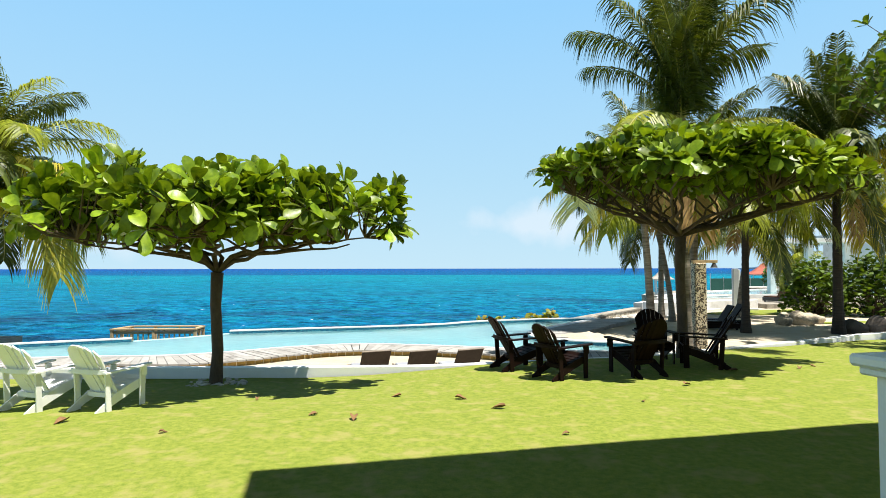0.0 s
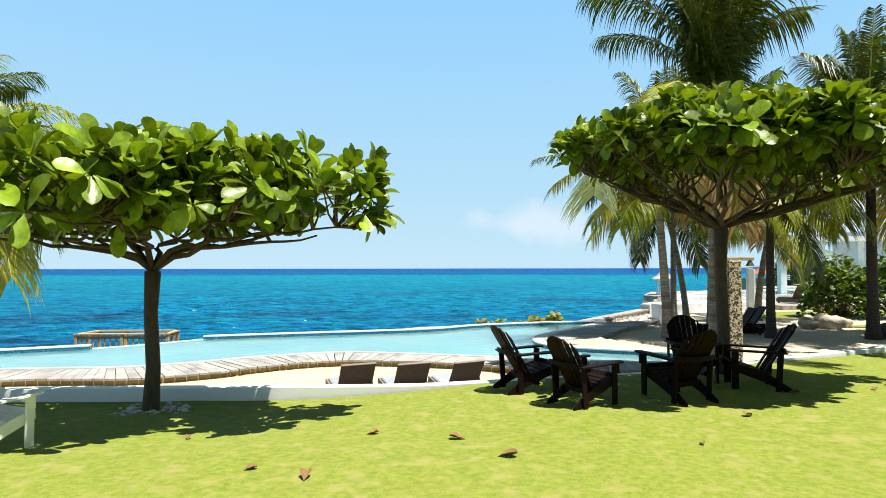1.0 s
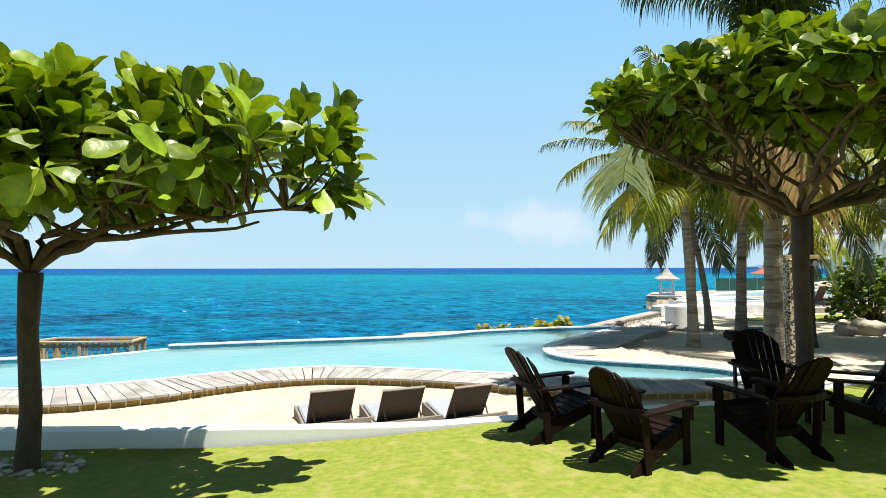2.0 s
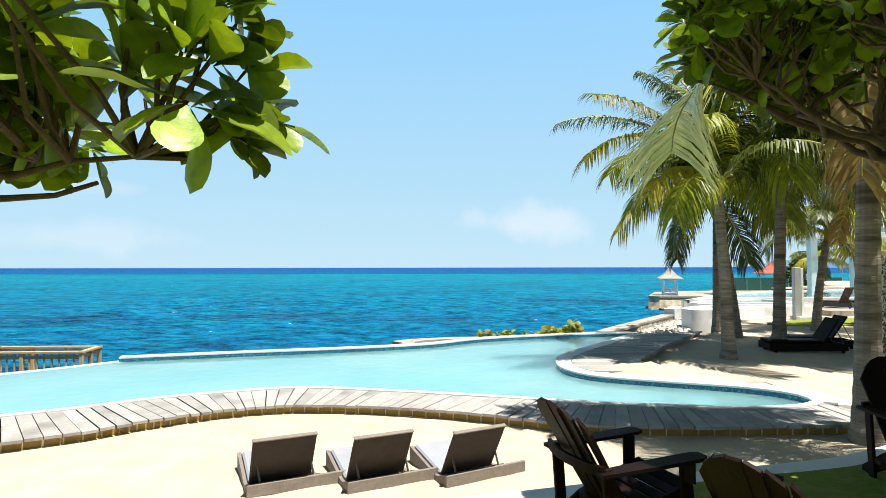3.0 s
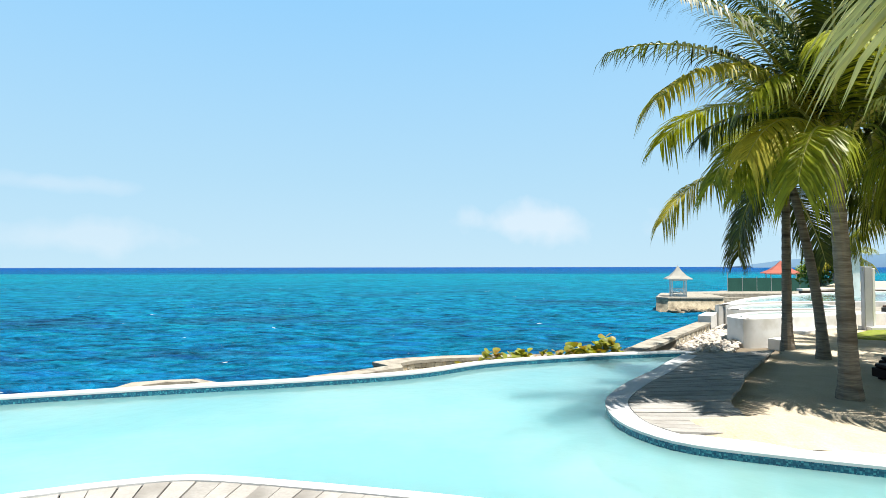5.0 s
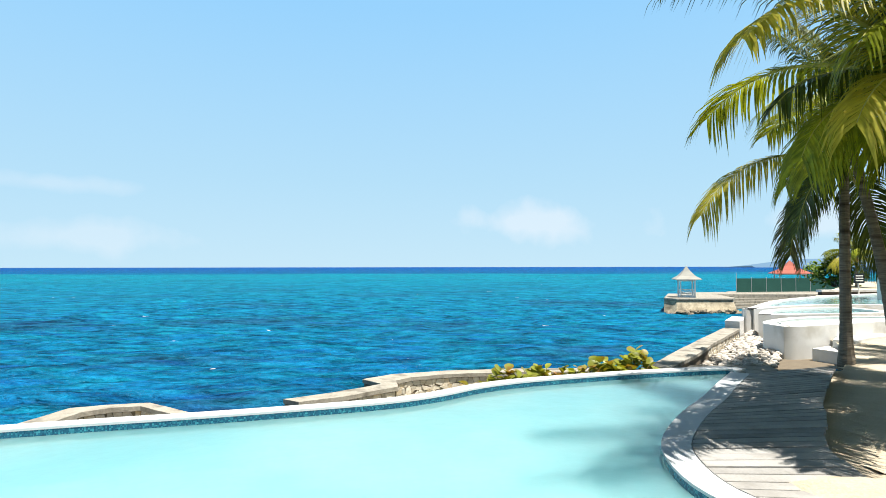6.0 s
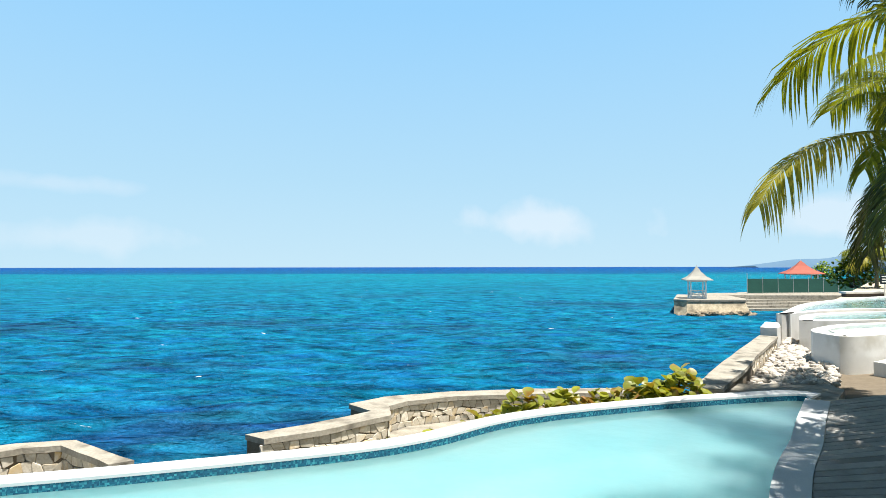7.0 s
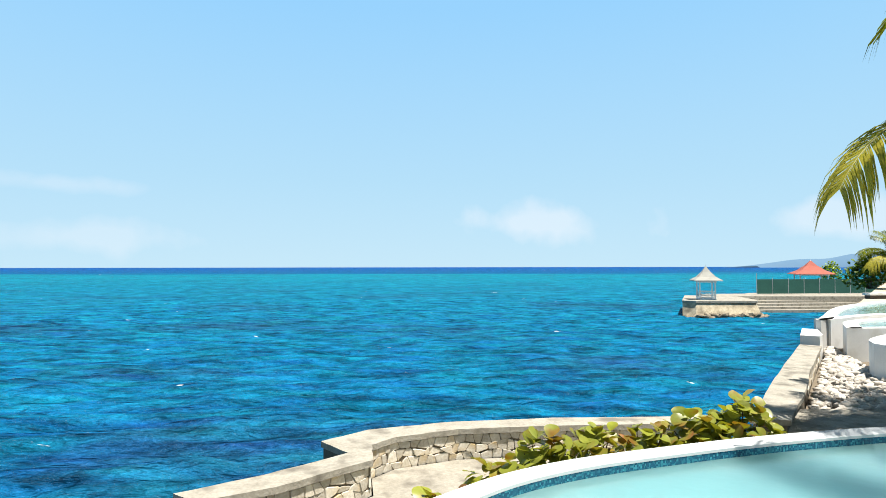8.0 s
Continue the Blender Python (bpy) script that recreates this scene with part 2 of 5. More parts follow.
M["dark_window"] = surface("window_glass_dark", (0.02, 0.025, 0.03), (0.04, 0.05, 0.06), 1.0, 0.15, 0, 6, 0.5, vary=0.2, gloss=0.6)
# distance haze put into the hill as blue colour and a faint glow
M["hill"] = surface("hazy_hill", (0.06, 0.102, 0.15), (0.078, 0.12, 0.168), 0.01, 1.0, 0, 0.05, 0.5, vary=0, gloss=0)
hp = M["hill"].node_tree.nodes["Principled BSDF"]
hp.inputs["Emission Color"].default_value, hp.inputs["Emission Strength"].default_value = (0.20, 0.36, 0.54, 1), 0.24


def tile_material():
    """Waterline mosaic of small dark blue and turquoise tiles."""
    m = bpy.data.materials.new("waterline_mosaic")
    m.use_nodes = True
    n, l = m.node_tree.nodes, m.node_tree.links
    p = n["Principled BSDF"]
    c = n.new("ShaderNodeTexCoord")
    v = n.new("ShaderNodeTexVoronoi")
    v.distance, v.inputs["Scale"].default_value, v.inputs["Randomness"].default_value = "CHEBYCHEV", 42.0, 0.25
    l.new(c.outputs["Object"], v.inputs["Vector"])
    r = n.new("ShaderNodeValToRGB")
    r.color_ramp.elements[0].color, r.color_ramp.elements[1].color = (0.008, 0.05, 0.10, 1), (0.05, 0.30, 0.36, 1)
    e = r.color_ramp.elements.new(0.55)
    e.color = (0.012, 0.10, 0.17, 1)
    l.new(v.outputs["Color"], r.inputs[0])
    l.new(r.outputs[0], p.inputs["Base Color"])
    p.inputs["Roughness"].default_value = 0.2
    return m


def pool_water():
    """Clear rippled water: tinted see-through with a Fresnel gloss."""
    m = bpy.data.materials.new("pool_water")
    m.use_nodes = True
    n, l = m.node_tree.nodes, m.node_tree.links
    n.remove(n["Principled BSDF"])
    t = n.new("ShaderNodeBsdfTransparent")
    t.inputs[0].default_value = (0.86, 0.97, 0.972, 1)
    g = n.new("ShaderNodeBsdfGlossy")
    g.inputs["Roughness"].default_value = 0.06
    f = n.new("ShaderNodeFresnel")
    f.inputs["IOR"].default_value = 1.33
    c = n.new("ShaderNodeTexCoord")
    nz = n.new("ShaderNodeTexNoise")
    nz.inputs["Scale"].default_value, nz.inputs["Detail"].default_value = 3.2, 3.0
    l.new(c.outputs["Object"], nz.inputs["Vector"])
    b = n.new("ShaderNodeBump")
    b.inputs["Strength"].default_value, b.inputs["Distance"].default_value = 0.25, 0.03
    l.new(nz.outputs[0], b.inputs["Height"])
    l.new(b.outputs[0], g.inputs["Normal"])
    l.new(b.outputs[0], f.inputs["Normal"])
    cloud = n.new("ShaderNodeSubsurfaceScattering")
    cloud.falloff = "BURLEY"
    cloud.inputs["Scale"].default_value, cloud.inputs["Radius"].default_value = 2.6, (0.7, 1.0, 1.0)
    drift = n.new("ShaderNodeTexNoise")
    drift.inputs["Scale"].default_value, drift.inputs["Detail"].default_value = 0.32, 4.0
    l.new(c.outputs["Object"], drift.inputs["Vector"])
    tone = n.new("ShaderNodeValToRGB")
    tone.color_ramp.elements[0].position, tone.color_ramp.elements[0].color = 0.36, (0.19, 0.45, 0.485, 1)
    tone.color_ramp.elements[1].position, tone.color_ramp.elements[1].color = 0.68, (0.265, 0.505, 0.51, 1)
    l.new(drift.outputs[0], tone.inputs[0])
    l.new(tone.outputs[0], cloud.inputs[0])
    body = n.new("ShaderNodeMixShader")
    body.inputs[0].default_value = 0.68
    l.new(t.outputs[0], body.inputs[1])
    l.new(cloud.outputs[0], body.inputs[2])
    mx = n.new("ShaderNodeMixShader")
    l.new(f.outputs[0], mx.inputs[0])
    l.new(body.outputs[0], mx.inputs[1])
    l.new(g.outputs[0], mx.inputs[2])
    l.new(mx.outputs[0], n["Material Output"].inputs[0])
    return m


def sea_water():
    """Open sea: turquoise shallows, deep blue offshore, darker reef patches, wind ripples in the bump."""
    m = bpy.data.materials.new("sea_water")
    m.use_nodes = True
    n, l = m.node_tree.nodes, m.node_tree.links
    n.remove(n["Principled BSDF"])
    p = n.new("ShaderNodeBsdfDiffuse")
    shine = n.new("ShaderNodeBsdfGlossy")
    shine.inputs["Roughness"].default_value = 0.18
    fres = n.new("ShaderNodeFresnel")
    fres.inputs["IOR"].default_value = 1.33
    c = n.new("ShaderNodeTexCoord")
    s = n.new("ShaderNodeSeparateXYZ")
    l.new(c.outputs["Object"], s.inputs[0])

    def noise_at(scale, sx, sy, detail=4.0):
        mp = n.new("ShaderNodeMapping")
        mp.inputs["Scale"].default_value = (sx, sy, 1)
        l.new(c.outputs["Object"], mp.inputs[0])
        z = n.new("ShaderNodeTexNoise")
        z.inputs["Scale"].default_value, z.inputs["Detail"].default_value = scale, detail
        l.new(mp.outputs[0], z.inputs["Vector"])
        return z.outputs[0]

    def op(kind, a, b):
        k = n.new("ShaderNodeMath")
        k.operation = kind
        for i, v in enumerate((a, b)):
            if isinstance(v, (int, float)):
                k.inputs[i].default_value = v
            else:
                l.new(v, k.inputs[i])
        return k.outputs[0]

    # distance offshore on a log scale, wavering
    lg = op("LOGARITHM", op("MAXIMUM", s.outputs["Y"], 12.0), 10.0)
    wav = op("ADD", lg, op("MULTIPLY", op("SUBTRACT", noise_at(0.012, 0.4, 1.0), 0.5), 0.30))
    u = op("DIVIDE", op("SUBTRACT", wav, 1.1), 2.2)
    r = n.new("ShaderNodeValToRGB")
    el = r.color_ramp.elements
    el[0].position, el[0].color = 0.0, (0.0040, 0.0820, 0.1780, 1)
    el[1].position, el[1].color = 1.0, (0.0027, 0.0483, 0.1889, 1)
    for pos, col in ((0.22, (0.0030, 0.0930, 0.1960)), (0.38, (0.0030, 0.1170, 0.2200)), (0.55, (0.0030, 0.1430, 0.2350)), (0.70, (0.0030, 0.1610, 0.2350)), (0.745, (0.0027, 0.0747, 0.1976))):
        e = el.new(pos)
        e.color = (*col, 1)
    l.new(u, r.inputs[0])
    patch = n.new("ShaderNodeValToRGB")
    patch.color_ramp.elements[0].position, patch.color_ramp.elements[1].position = 0.50, 0.66
    l.new(noise_at(0.05, 0.7, 1.0), patch.inputs[0])
    near = n.new("ShaderNodeMapRange")
    near.inputs["From Min"].default_value, near.inputs["From Max"].default_value = 45.0, 150.0
    near.inputs["To Min"].default_value, near.inputs["To Max"].default_value = 0.62, 0.25
    l.new(s.outputs["Y"], near.inputs["Value"])
    mx = n.new("ShaderNodeMixRGB")
    mx.inputs[2].default_value = (0.0123, 0.0264, 0.0703, 1)
    l.new(op("MULTIPLY", patch.outputs[0], near.outputs[0]), mx.inputs[0])
    l.new(r.outputs[0], mx.inputs[1])
    # scattered crests of foam
    foam = n.new("ShaderNodeValToRGB")
    foam.color_ramp.elements[0].position, foam.color_ramp.elements[1].position = 0.735, 0.77
    l.new(noise_at(0.9, 0.45, 1.0, 5.0), foam.inputs[0])
    mf = n.new("ShaderNodeMixRGB")
    mf.inputs[2].default_value = (0.8, 0.85, 0.86, 1)
    l.new(foam.outputs[0], mf.inputs[0])
    # light wave faces and dark troughs, put into the colour by noise
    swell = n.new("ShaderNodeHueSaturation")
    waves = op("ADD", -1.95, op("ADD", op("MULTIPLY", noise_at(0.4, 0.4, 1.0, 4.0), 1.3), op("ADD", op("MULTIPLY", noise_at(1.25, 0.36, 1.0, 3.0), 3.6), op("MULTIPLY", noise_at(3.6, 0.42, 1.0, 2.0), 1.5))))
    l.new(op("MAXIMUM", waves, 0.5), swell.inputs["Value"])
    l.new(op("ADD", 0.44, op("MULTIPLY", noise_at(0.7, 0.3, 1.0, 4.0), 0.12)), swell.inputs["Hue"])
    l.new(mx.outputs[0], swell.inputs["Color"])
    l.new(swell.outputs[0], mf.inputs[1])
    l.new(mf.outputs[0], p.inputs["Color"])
    h = op("ADD", op("MULTIPLY", noise_at(0.35, 0.5, 1.0, 5.0), 1.0), op("ADD", op("MULTIPLY", noise_at(1.6, 0.5, 1.0, 4.0), 0.6), op("MULTIPLY", noise_at(5.0, 0.45, 1.0, 3.0), 0.22)))
    b = n.new("ShaderNodeBump")
    b.inputs["Strength"].default_value, b.inputs["Distance"].default_value = 1.0, 2.4
    l.new(h, b.inputs["Height"])
    for node in (p, shine, fres):
        l.new(b.outputs[0], node.inputs["Normal"])
    both = n.new("ShaderNodeMixShader")
    l.new(op("MULTIPLY", fres.outputs[0], 0.26), both.inputs[0])
    l.new(p.outputs[0], both.inputs[1])
    l.new(shine.outputs[0], both.inputs[2])
    l.new(both.outputs[0], n["Material Output"].inputs[0])
    return m


def mosaic():
    """Pebble mosaic of cream and dark brown chips."""
    m = bpy.data.materials.new("pebble_mosaic")
    m.use_nodes = True
    n, l = m.node_tree.nodes, m.node_tree.links
    p = n["Principled BSDF"]
    c = n.new("ShaderNodeTexCoord")
    v = n.new("ShaderNodeTexVoronoi")
    v.inputs["Scale"].default_value = 34.0
    l.new(c.outputs["Object"], v.inputs["Vector"])
    r = n.new("ShaderNodeValToRGB")
    r.color_ramp.interpolation = "CONSTANT"
    r.color_ramp.elements[0].color, r.color_ramp.elements[1].color = (0.05, 0.035, 0.02, 1), (0.55, 0.47, 0.33, 1)
    r.color_ramp.elements[1].position = 0.45
    e = r.color_ramp.elements.new(0.75)
    e.color = (0.28, 0.21, 0.12, 1)
    l.new(v.outputs["Color"], r.inputs[0])
    l.new(r.outputs[0], p.inputs["Base Color"])
    b = n.new("ShaderNodeBump")
    b.inputs["Strength"].default_value, b.inputs["Distance"].default_value = 0.6, 0.01
    l.new(v.outputs["Distance"], b.inputs["Height"])
    l.new(b.outputs[0], p.inputs["Normal"])
    p.inputs["Roughness"].default_value = 0.6
    return m


M["mosaic"] = mosaic()
M["tile"], M["pool_water"], M["sea"] = tile_material(), pool_water(), sea_water()


# ---------------------------------------------------------------- mesh tools
class Geo:
    """Gathers vertices and faces for one mesh."""

    def __init__(self):
        self.v, self.f = [], []

    def add(self, verts, faces, m=None):
        k = len(self.v)
        self.v += [tuple(m @ Vector(p)) for p in verts] if m else [tuple(p) for p in verts]
        self.f += [tuple(i + k for i in f) for f in faces]
        return self

    def box(self, sx, sy, sz, m=None, bevel=0.006):
        """A box with chamfered edges, centred on m."""
        b = min(bevel, sx * 0.4, sy * 0.4, sz * 0.4)
        x, y, z = sx / 2, sy / 2, sz / 2
        verts, idx = [], {}
        for i, a in enumerate((-1, 1)):
            for j, c in enumerate((-1, 1)):
                for k, e in enumerate((-1, 1)):
                    for ax in range(3):
                        q = [a * x, c * y, e * z]
                        for o in range(3):
                            if o != ax:
                                q[o] -= (a, c, e)[o] * b
                        idx[i, j, k, ax] = len(verts)
                        verts.append(q)
        faces = []
        for ax in range(3):
            o1, o2 = (ax + 1) % 3, (ax + 2) % 3
            for s in (0, 1):
                loop = []
                for p, q in ((0, 0), (1, 0), (1, 1), (0, 1)):
                    key = [0, 0, 0]
                    key[ax], key[o1], key[o2] = s, p, q
                    loop.append(idx[(*key, ax)])
                faces.append(loop if s else loop[::-1])
        for ax in range(3):
            o1, o2 = (ax + 1) % 3, (ax + 2) % 3
            for p in (0, 1):
                for q in (0, 1):
                    k0, k1 = [0, 0, 0], [0, 0, 0]
                    k0[ax], k1[ax] = 0, 1
                    k0[o1] = k1[o1] = p
                    k0[o2] = k1[o2] = q
                    loop = [idx[(*k0, o1)], idx[(*k1, o1)], idx[(*k1, o2)], idx[(*k0, o2)]]
                    faces.append(loop if (p + q) % 2 else loop[::-1])
        for i in (0, 1):
            for j in (0, 1):
                for k in (0, 1):
                    loop = [idx[i, j, k, ax] for ax in range(3)]
                    faces.append(loop if (i + j + k) % 2 else loop[::-1])
        return self.add(verts, faces, m)

    def tube(self, pts, radii, sides=8, caps=True):
        pts = [Vector(p) for p in pts]
        k = len(self.v)
        up = Vector((0.31, 0.17, 0.94))
        for i, p in enumerate(pts):
            d = (pts[min(i + 1, len(pts) - 1)] - pts[max(i - 1, 0)]).normalized()
            a = d.cross(up if abs(d.dot(up)) < 0.95 else Vector((1, 0, 0))).normalized()
            b = d.cross(a)
            r = radii[i] if hasattr(radii, "__len__") else radii
            for s in range(sides):
                w = 2 * math.pi * s / sides
                self.v.append(tuple(p + (a * math.cos(w) + b * math.sin(w)) * r))
        for i in range(len(pts) - 1):
            for s in range(sides):
                t = (s + 1) % sides
                q = k + i * sides
                self.f.append((q + s, q + sides + s, q + sides + t, q + t))
        if caps:
            self.f.append(tuple(k + s for s in range(sides)))
            self.f.append(tuple(k + (len(pts) - 1) * sides + s for s in reversed(range(sides))))
        return self

    def prism(self, poly, z0, z1, m=None):
        """An upright prism over a simple polygon, convex or nearly so."""
        n = len(poly)
        verts = [(x, y, z0) for x, y in poly] + [(x, y, z1) for x, y in poly]
        faces = [tuple(range(n - 1, -1, -1)), tuple(range(n, 2 * n))]
        faces += [(i, (i + 1) % n, n + (i + 1) % n, n + i) for i in range(n)]
        return self.add(verts, faces, m)

    def strip(self, left, right, z0, z1):
        """A band between two polylines of equal length, from z0 up to z1."""
        n = len(left)
        k = len(self.v)
        for (a, b), (c, d) in zip(left, right):
            self.v += [(a, b, z0), (a, b, z1), (c, d, z0), (c, d, z1)]
        for i in range(n - 1):
            p, q = k + 4 * i, k + 4 * i + 4
            self.f += [(p + 1, q + 1, q + 3, p + 3), (p, p + 2, q + 2, q), (p, q, q + 1, p + 1), (p + 2, p + 3, q + 3, q + 2)]
        self.f += [(k, k + 1, k + 3, k + 2), (k + 4 * n - 4, k + 4 * n - 2, k + 4 * n - 1, k + 4 * n - 3)]
        return self

    def mesh(self, name, smooth=False):
        me = bpy.data.meshes.new(name)
        me.from_pydata(self.v, [], self.f)
        bm = bmesh.new()
        bm.from_mesh(me)
        if len(bm.faces) < 4000:
            bmesh.ops.recalc_face_normals(bm, faces=bm.faces)
        bm.to_mesh(me)
        bm.free()
        if smooth:
            me.shade_smooth()
        return me


def part(name, geo, mat, parent, label="", smooth=False):
    """One mesh object under a thing or under a part."""
    me = geo if isinstance(geo, bpy.types.Mesh) else geo.mesh(name, smooth)
    if not me.materials:
        me.materials.append(mat)
    ob = new(name, me)
    ob.parent = parent
    if label:
        ob["label"] = label
    return ob


def solid(name, geo, mat, label, category, kind="structure", smooth=False, group=""):
    """A top-level mesh."""
    me = geo if isinstance(geo, bpy.types.Mesh) else geo.mesh(name, smooth)
    if not me.materials:
        me.materials.append(mat)
    return tagged(new(name, me), label, category, group, kind)


def thing(name, m, label, category, group="", kind=""):
    """An Empty at a thing's base, to carry its parts."""
    ob = new(name)
    ob.empty_display_size = 0.2
    ob.matrix_world = m
    return tagged(ob, label, category, group, kind)


def smooth_line(pts, step=0.25):
    """Catmull-Rom through the points, resampled at even steps."""
    p = [Vector(q) for q in pts]
    p = [2 * p[0] - p[1]] + p + [2 * p[-1] - p[-2]]
    out = []
    for i in range(1, len(p) - 2):
        for s in range(12):
            t = s / 12
            out.append(0.5 * (2 * p[i] + (p[i + 1] - p[i - 1]) * t + (2 * p[i - 1] - 5 * p[i] + 4 * p[i + 1] - p[i + 2]) * t * t
                              + (3 * p[i] - p[i - 1] - 3 * p[i + 1] + p[i + 2]) * t ** 3))
    out.append(p[-2])
    return resample(out, step=step)


def resample(pts, step=None, count=None):
    pts = [Vector(q) for q in pts]
    d = [0.0]
    for a, b in zip(pts, pts[1:]):
        d.append(d[-1] + (b - a).length)
    n = count or max(2, round(d[-1] / step) + 1)
    out, j = [], 0
    for i in range(n):
        s = d[-1] * i / (n - 1)
        while j < len(d) - 2 and d[j + 1] < s:
            j += 1
        t = (s - d[j]) / max(d[j + 1] - d[j], 1e-9)
        out.append(pts[j].lerp(pts[j + 1], t))
    return out


def offset(pts, dist):
    """The polyline moved to its left by dist."""
    out = []
    for i, p in enumerate(pts):
        d = (pts[min(i + 1, len(pts) - 1)] - pts[max(i - 1, 0)]).normalized()
        out.append(p + Vector((-d.y, d.x)) * dist)
    return out


def xy(pts):
    return [(p[0], p[1]) for p in pts]


def flat(poly, z, name, hole=None):
    """A flat face over any simple polygon, cut into triangles."""
    n = len(poly)
    vs, _, fs = geometry.delaunay_2d_cdt([Vector(p) for p in poly], [(i, (i + 1) % n) for i in range(n)], [], 1, 1e-5)[:3]
    me = bpy.data.meshes.new(name)
    me.from_pydata([(v.x, v.y, z) for v in vs], [], [tuple(f) for f in fs])
    if me.polygons[0].normal.z < 0:
        me.flip_normals()
    return me


rng = random.Random(7)


def rnd(a, b):
    return rng.uniform(a, b)


# ---------------------------------------------------------------- plan of the place
SEA, SAND, RIM, WATER = -4.4, -0.61, -0.45, -0.572
FRONT = [(-19.0, 13.9), (-15.0, 14.1), (-12.0, 14.35), (-8.9, 14.75), (-7.2, 14.9), (-5.9, 15.5), (-4.75, 16.3), (-3.9, 16.7), (-3.1, 17.0), (-2.3, 17.15),
         (-1.0, 16.9), (0.4, 16.55), (1.65, 16.2), (2.8, 15.85), (3.9, 15.65), (5.0, 15.5), (5.9, 15.6), (6.35, 15.85)]
FASCIA = [(-19.0, 12.5), (-12.0, 13.0), (-7.9, 13.5), (-6.35, 13.5), (-5.0, 14.1), (-4.3, 14.7), (-3.5, 15.3), (-2.6, 15.7), (-1.8, 15.75),
          (-0.7, 15.6), (0.4, 15.3), (1.1, 15.0), (1.75, 14.7), (2.4, 14.5), (3.8, 14.4), (5.6, 14.45), (7.2, 14.7)]
COVE = [(6.35, 15.85), (6.45, 16.25), (6.2, 16.7), (5.6, 17.1), (4.4, 17.6), (3.4, 18.1), (2.98, 18.7), (2.86, 19.4), (3.0, 20.3), (3.35, 21.05),
        (4.05, 22.1), (4.84, 23.1), (5.56, 24.1), (6.5, 25.35)]
FAR_LEFT = [(-19.0, 14.3), (-16.5, 15.6), (-13.6, 17.2), (-10.3, 18.75)]
FAR_RIGHT = [(-7.9, 20.95), (-5.2, 21.75), (-3.1, 22.3), (-1.0, 22.95), (0.0, 23.45), (0.9, 24.2), (1.8, 24.7), (2.9, 25.1), (4.2, 25.5), (5.5, 25.82), (6.6, 26.0), (7.05, 25.75)]
KERB = [(-30, 9.7), (-9, 10.2), (-5.5, 10.35), (-3, 10.4), (-0.5, 10.5), (0.6, 10.72), (1.5, 10.95), (2.5, 11.2), (3.3, 11.38), (4.0, 11.58), (5.2, 12.15), (6.5, 12.85), (7.8, 13.5), (9.6, 14.4), (12.4, 15.8), (20, 18.0), (40, 21.0)]
front, fascia, cove = (smooth_line(c, 0.25) for c in (FRONT, FASCIA, COVE))
far_left, far_right, kerb = (smooth_line(c, 0.25) for c in (FAR_LEFT, FAR_RIGHT, KERB))
far_inner = offset(far_right, -0.30)
far_inner[-1] = Vector(COVE[-1]) + Vector((0.12, 0.02))
far_left_inner = offset(far_left, -0.30)
cove_out = offset(cove, -0.36)
pool_outline = xy(front) + xy(cove[1:]) + xy(reversed(far_inner)) + xy(reversed(far_left_inner))


def kerb_y(x):
    for a, b in zip(kerb, kerb[1:]):
        if a.x <= x <= b.x:
            return a.y + (b.y - a.y) * (x - a.x) / (b.x - a.x)
    return kerb[0].y if x < kerb[0].x else kerb[-1].y


def lawn_z(x, y):
    s = min(max((2.0 - x) / 5.0, 0), 1)
    s = s * s * (3 - 2 * s)
    z = 0.08 - (0.012 + 0.055 * s) * max(0, y - 6.5) - 0.02 * max(0, min(x - 6, 10)) * (y > 6)
    return z + 0.025 * noise.noise((x * 0.5, y * 0.5, 0.3)) + 0.008 * noise.noise((x * 2.1, y * 2.1, 4.0))


# ---------------------------------------------------------------- sea, ground, lawn
g = Geo()
xs = [-4900, -1500, -400, -150, -90, -70] + [-55 + 0.55 * i for i in range(210)] + [64, 70, 90, 150, 260, 500, 1500, 4900]
ys = [-4900, -1500, -300, -40, 10] + [17 + 0.32 * i for i in range(140)] + [62 + 0.8 * i for i in range(110)] + [152, 160, 180, 230, 300, 420, 600, 900, 1500, 2600, 4900]


def swell(x, y):
    """Wind waves, which flatten out with distance and behind the walls."""
    if not (-56 < x < 62 and 17 < y < 150):
        return 0.0
    k = min(1, (150 - y) / 60, (y - 16) / 4, (x + 56) / 10, (62 - x) / 10)
    u, v = x + 0.25 * y, y - 0.2 * x
    return 1.7 * k * (0.15 * noise.noise((u * 0.16, v * 0.42, 0)) + 0.10 * noise.noise((u * 0.45, v * 1.0, 3)) + 0.05 * noise.noise((u * 1.0, v * 2.1, 7)))


g.v = [(x, y, SEA + swell(x, y)) for y in ys for x in xs]
nx = len(xs)
g.f = [(j * nx + i, j * nx + i + 1, (j + 1) * nx + i + 1, (j + 1) * nx + i) for j in range(len(ys) - 1) for i in range(nx - 1)]
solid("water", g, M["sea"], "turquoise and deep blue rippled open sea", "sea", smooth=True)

land = ([(-1500, -1500), (1500, -1500), (1500, 99), (64, 99), (22, 48), (16.0, 41.2), (17.0, 37.2), (15.2, 34.4), (13.1, 31.7), (12.6, 30.6), (11.1, 28.2), (9.6, 26.3), (7.2, 25.9)]
        + xy(reversed(offset(cove, -0.12)))[1:] + xy(reversed(offset(front, -0.1)))[1:] + [(-22, 13.6), (-1500, 13.6)])
ground = solid("ground", flat(land, SAND, "ground"), M["sand"], "pale cream beach sand around the pool", "sand")

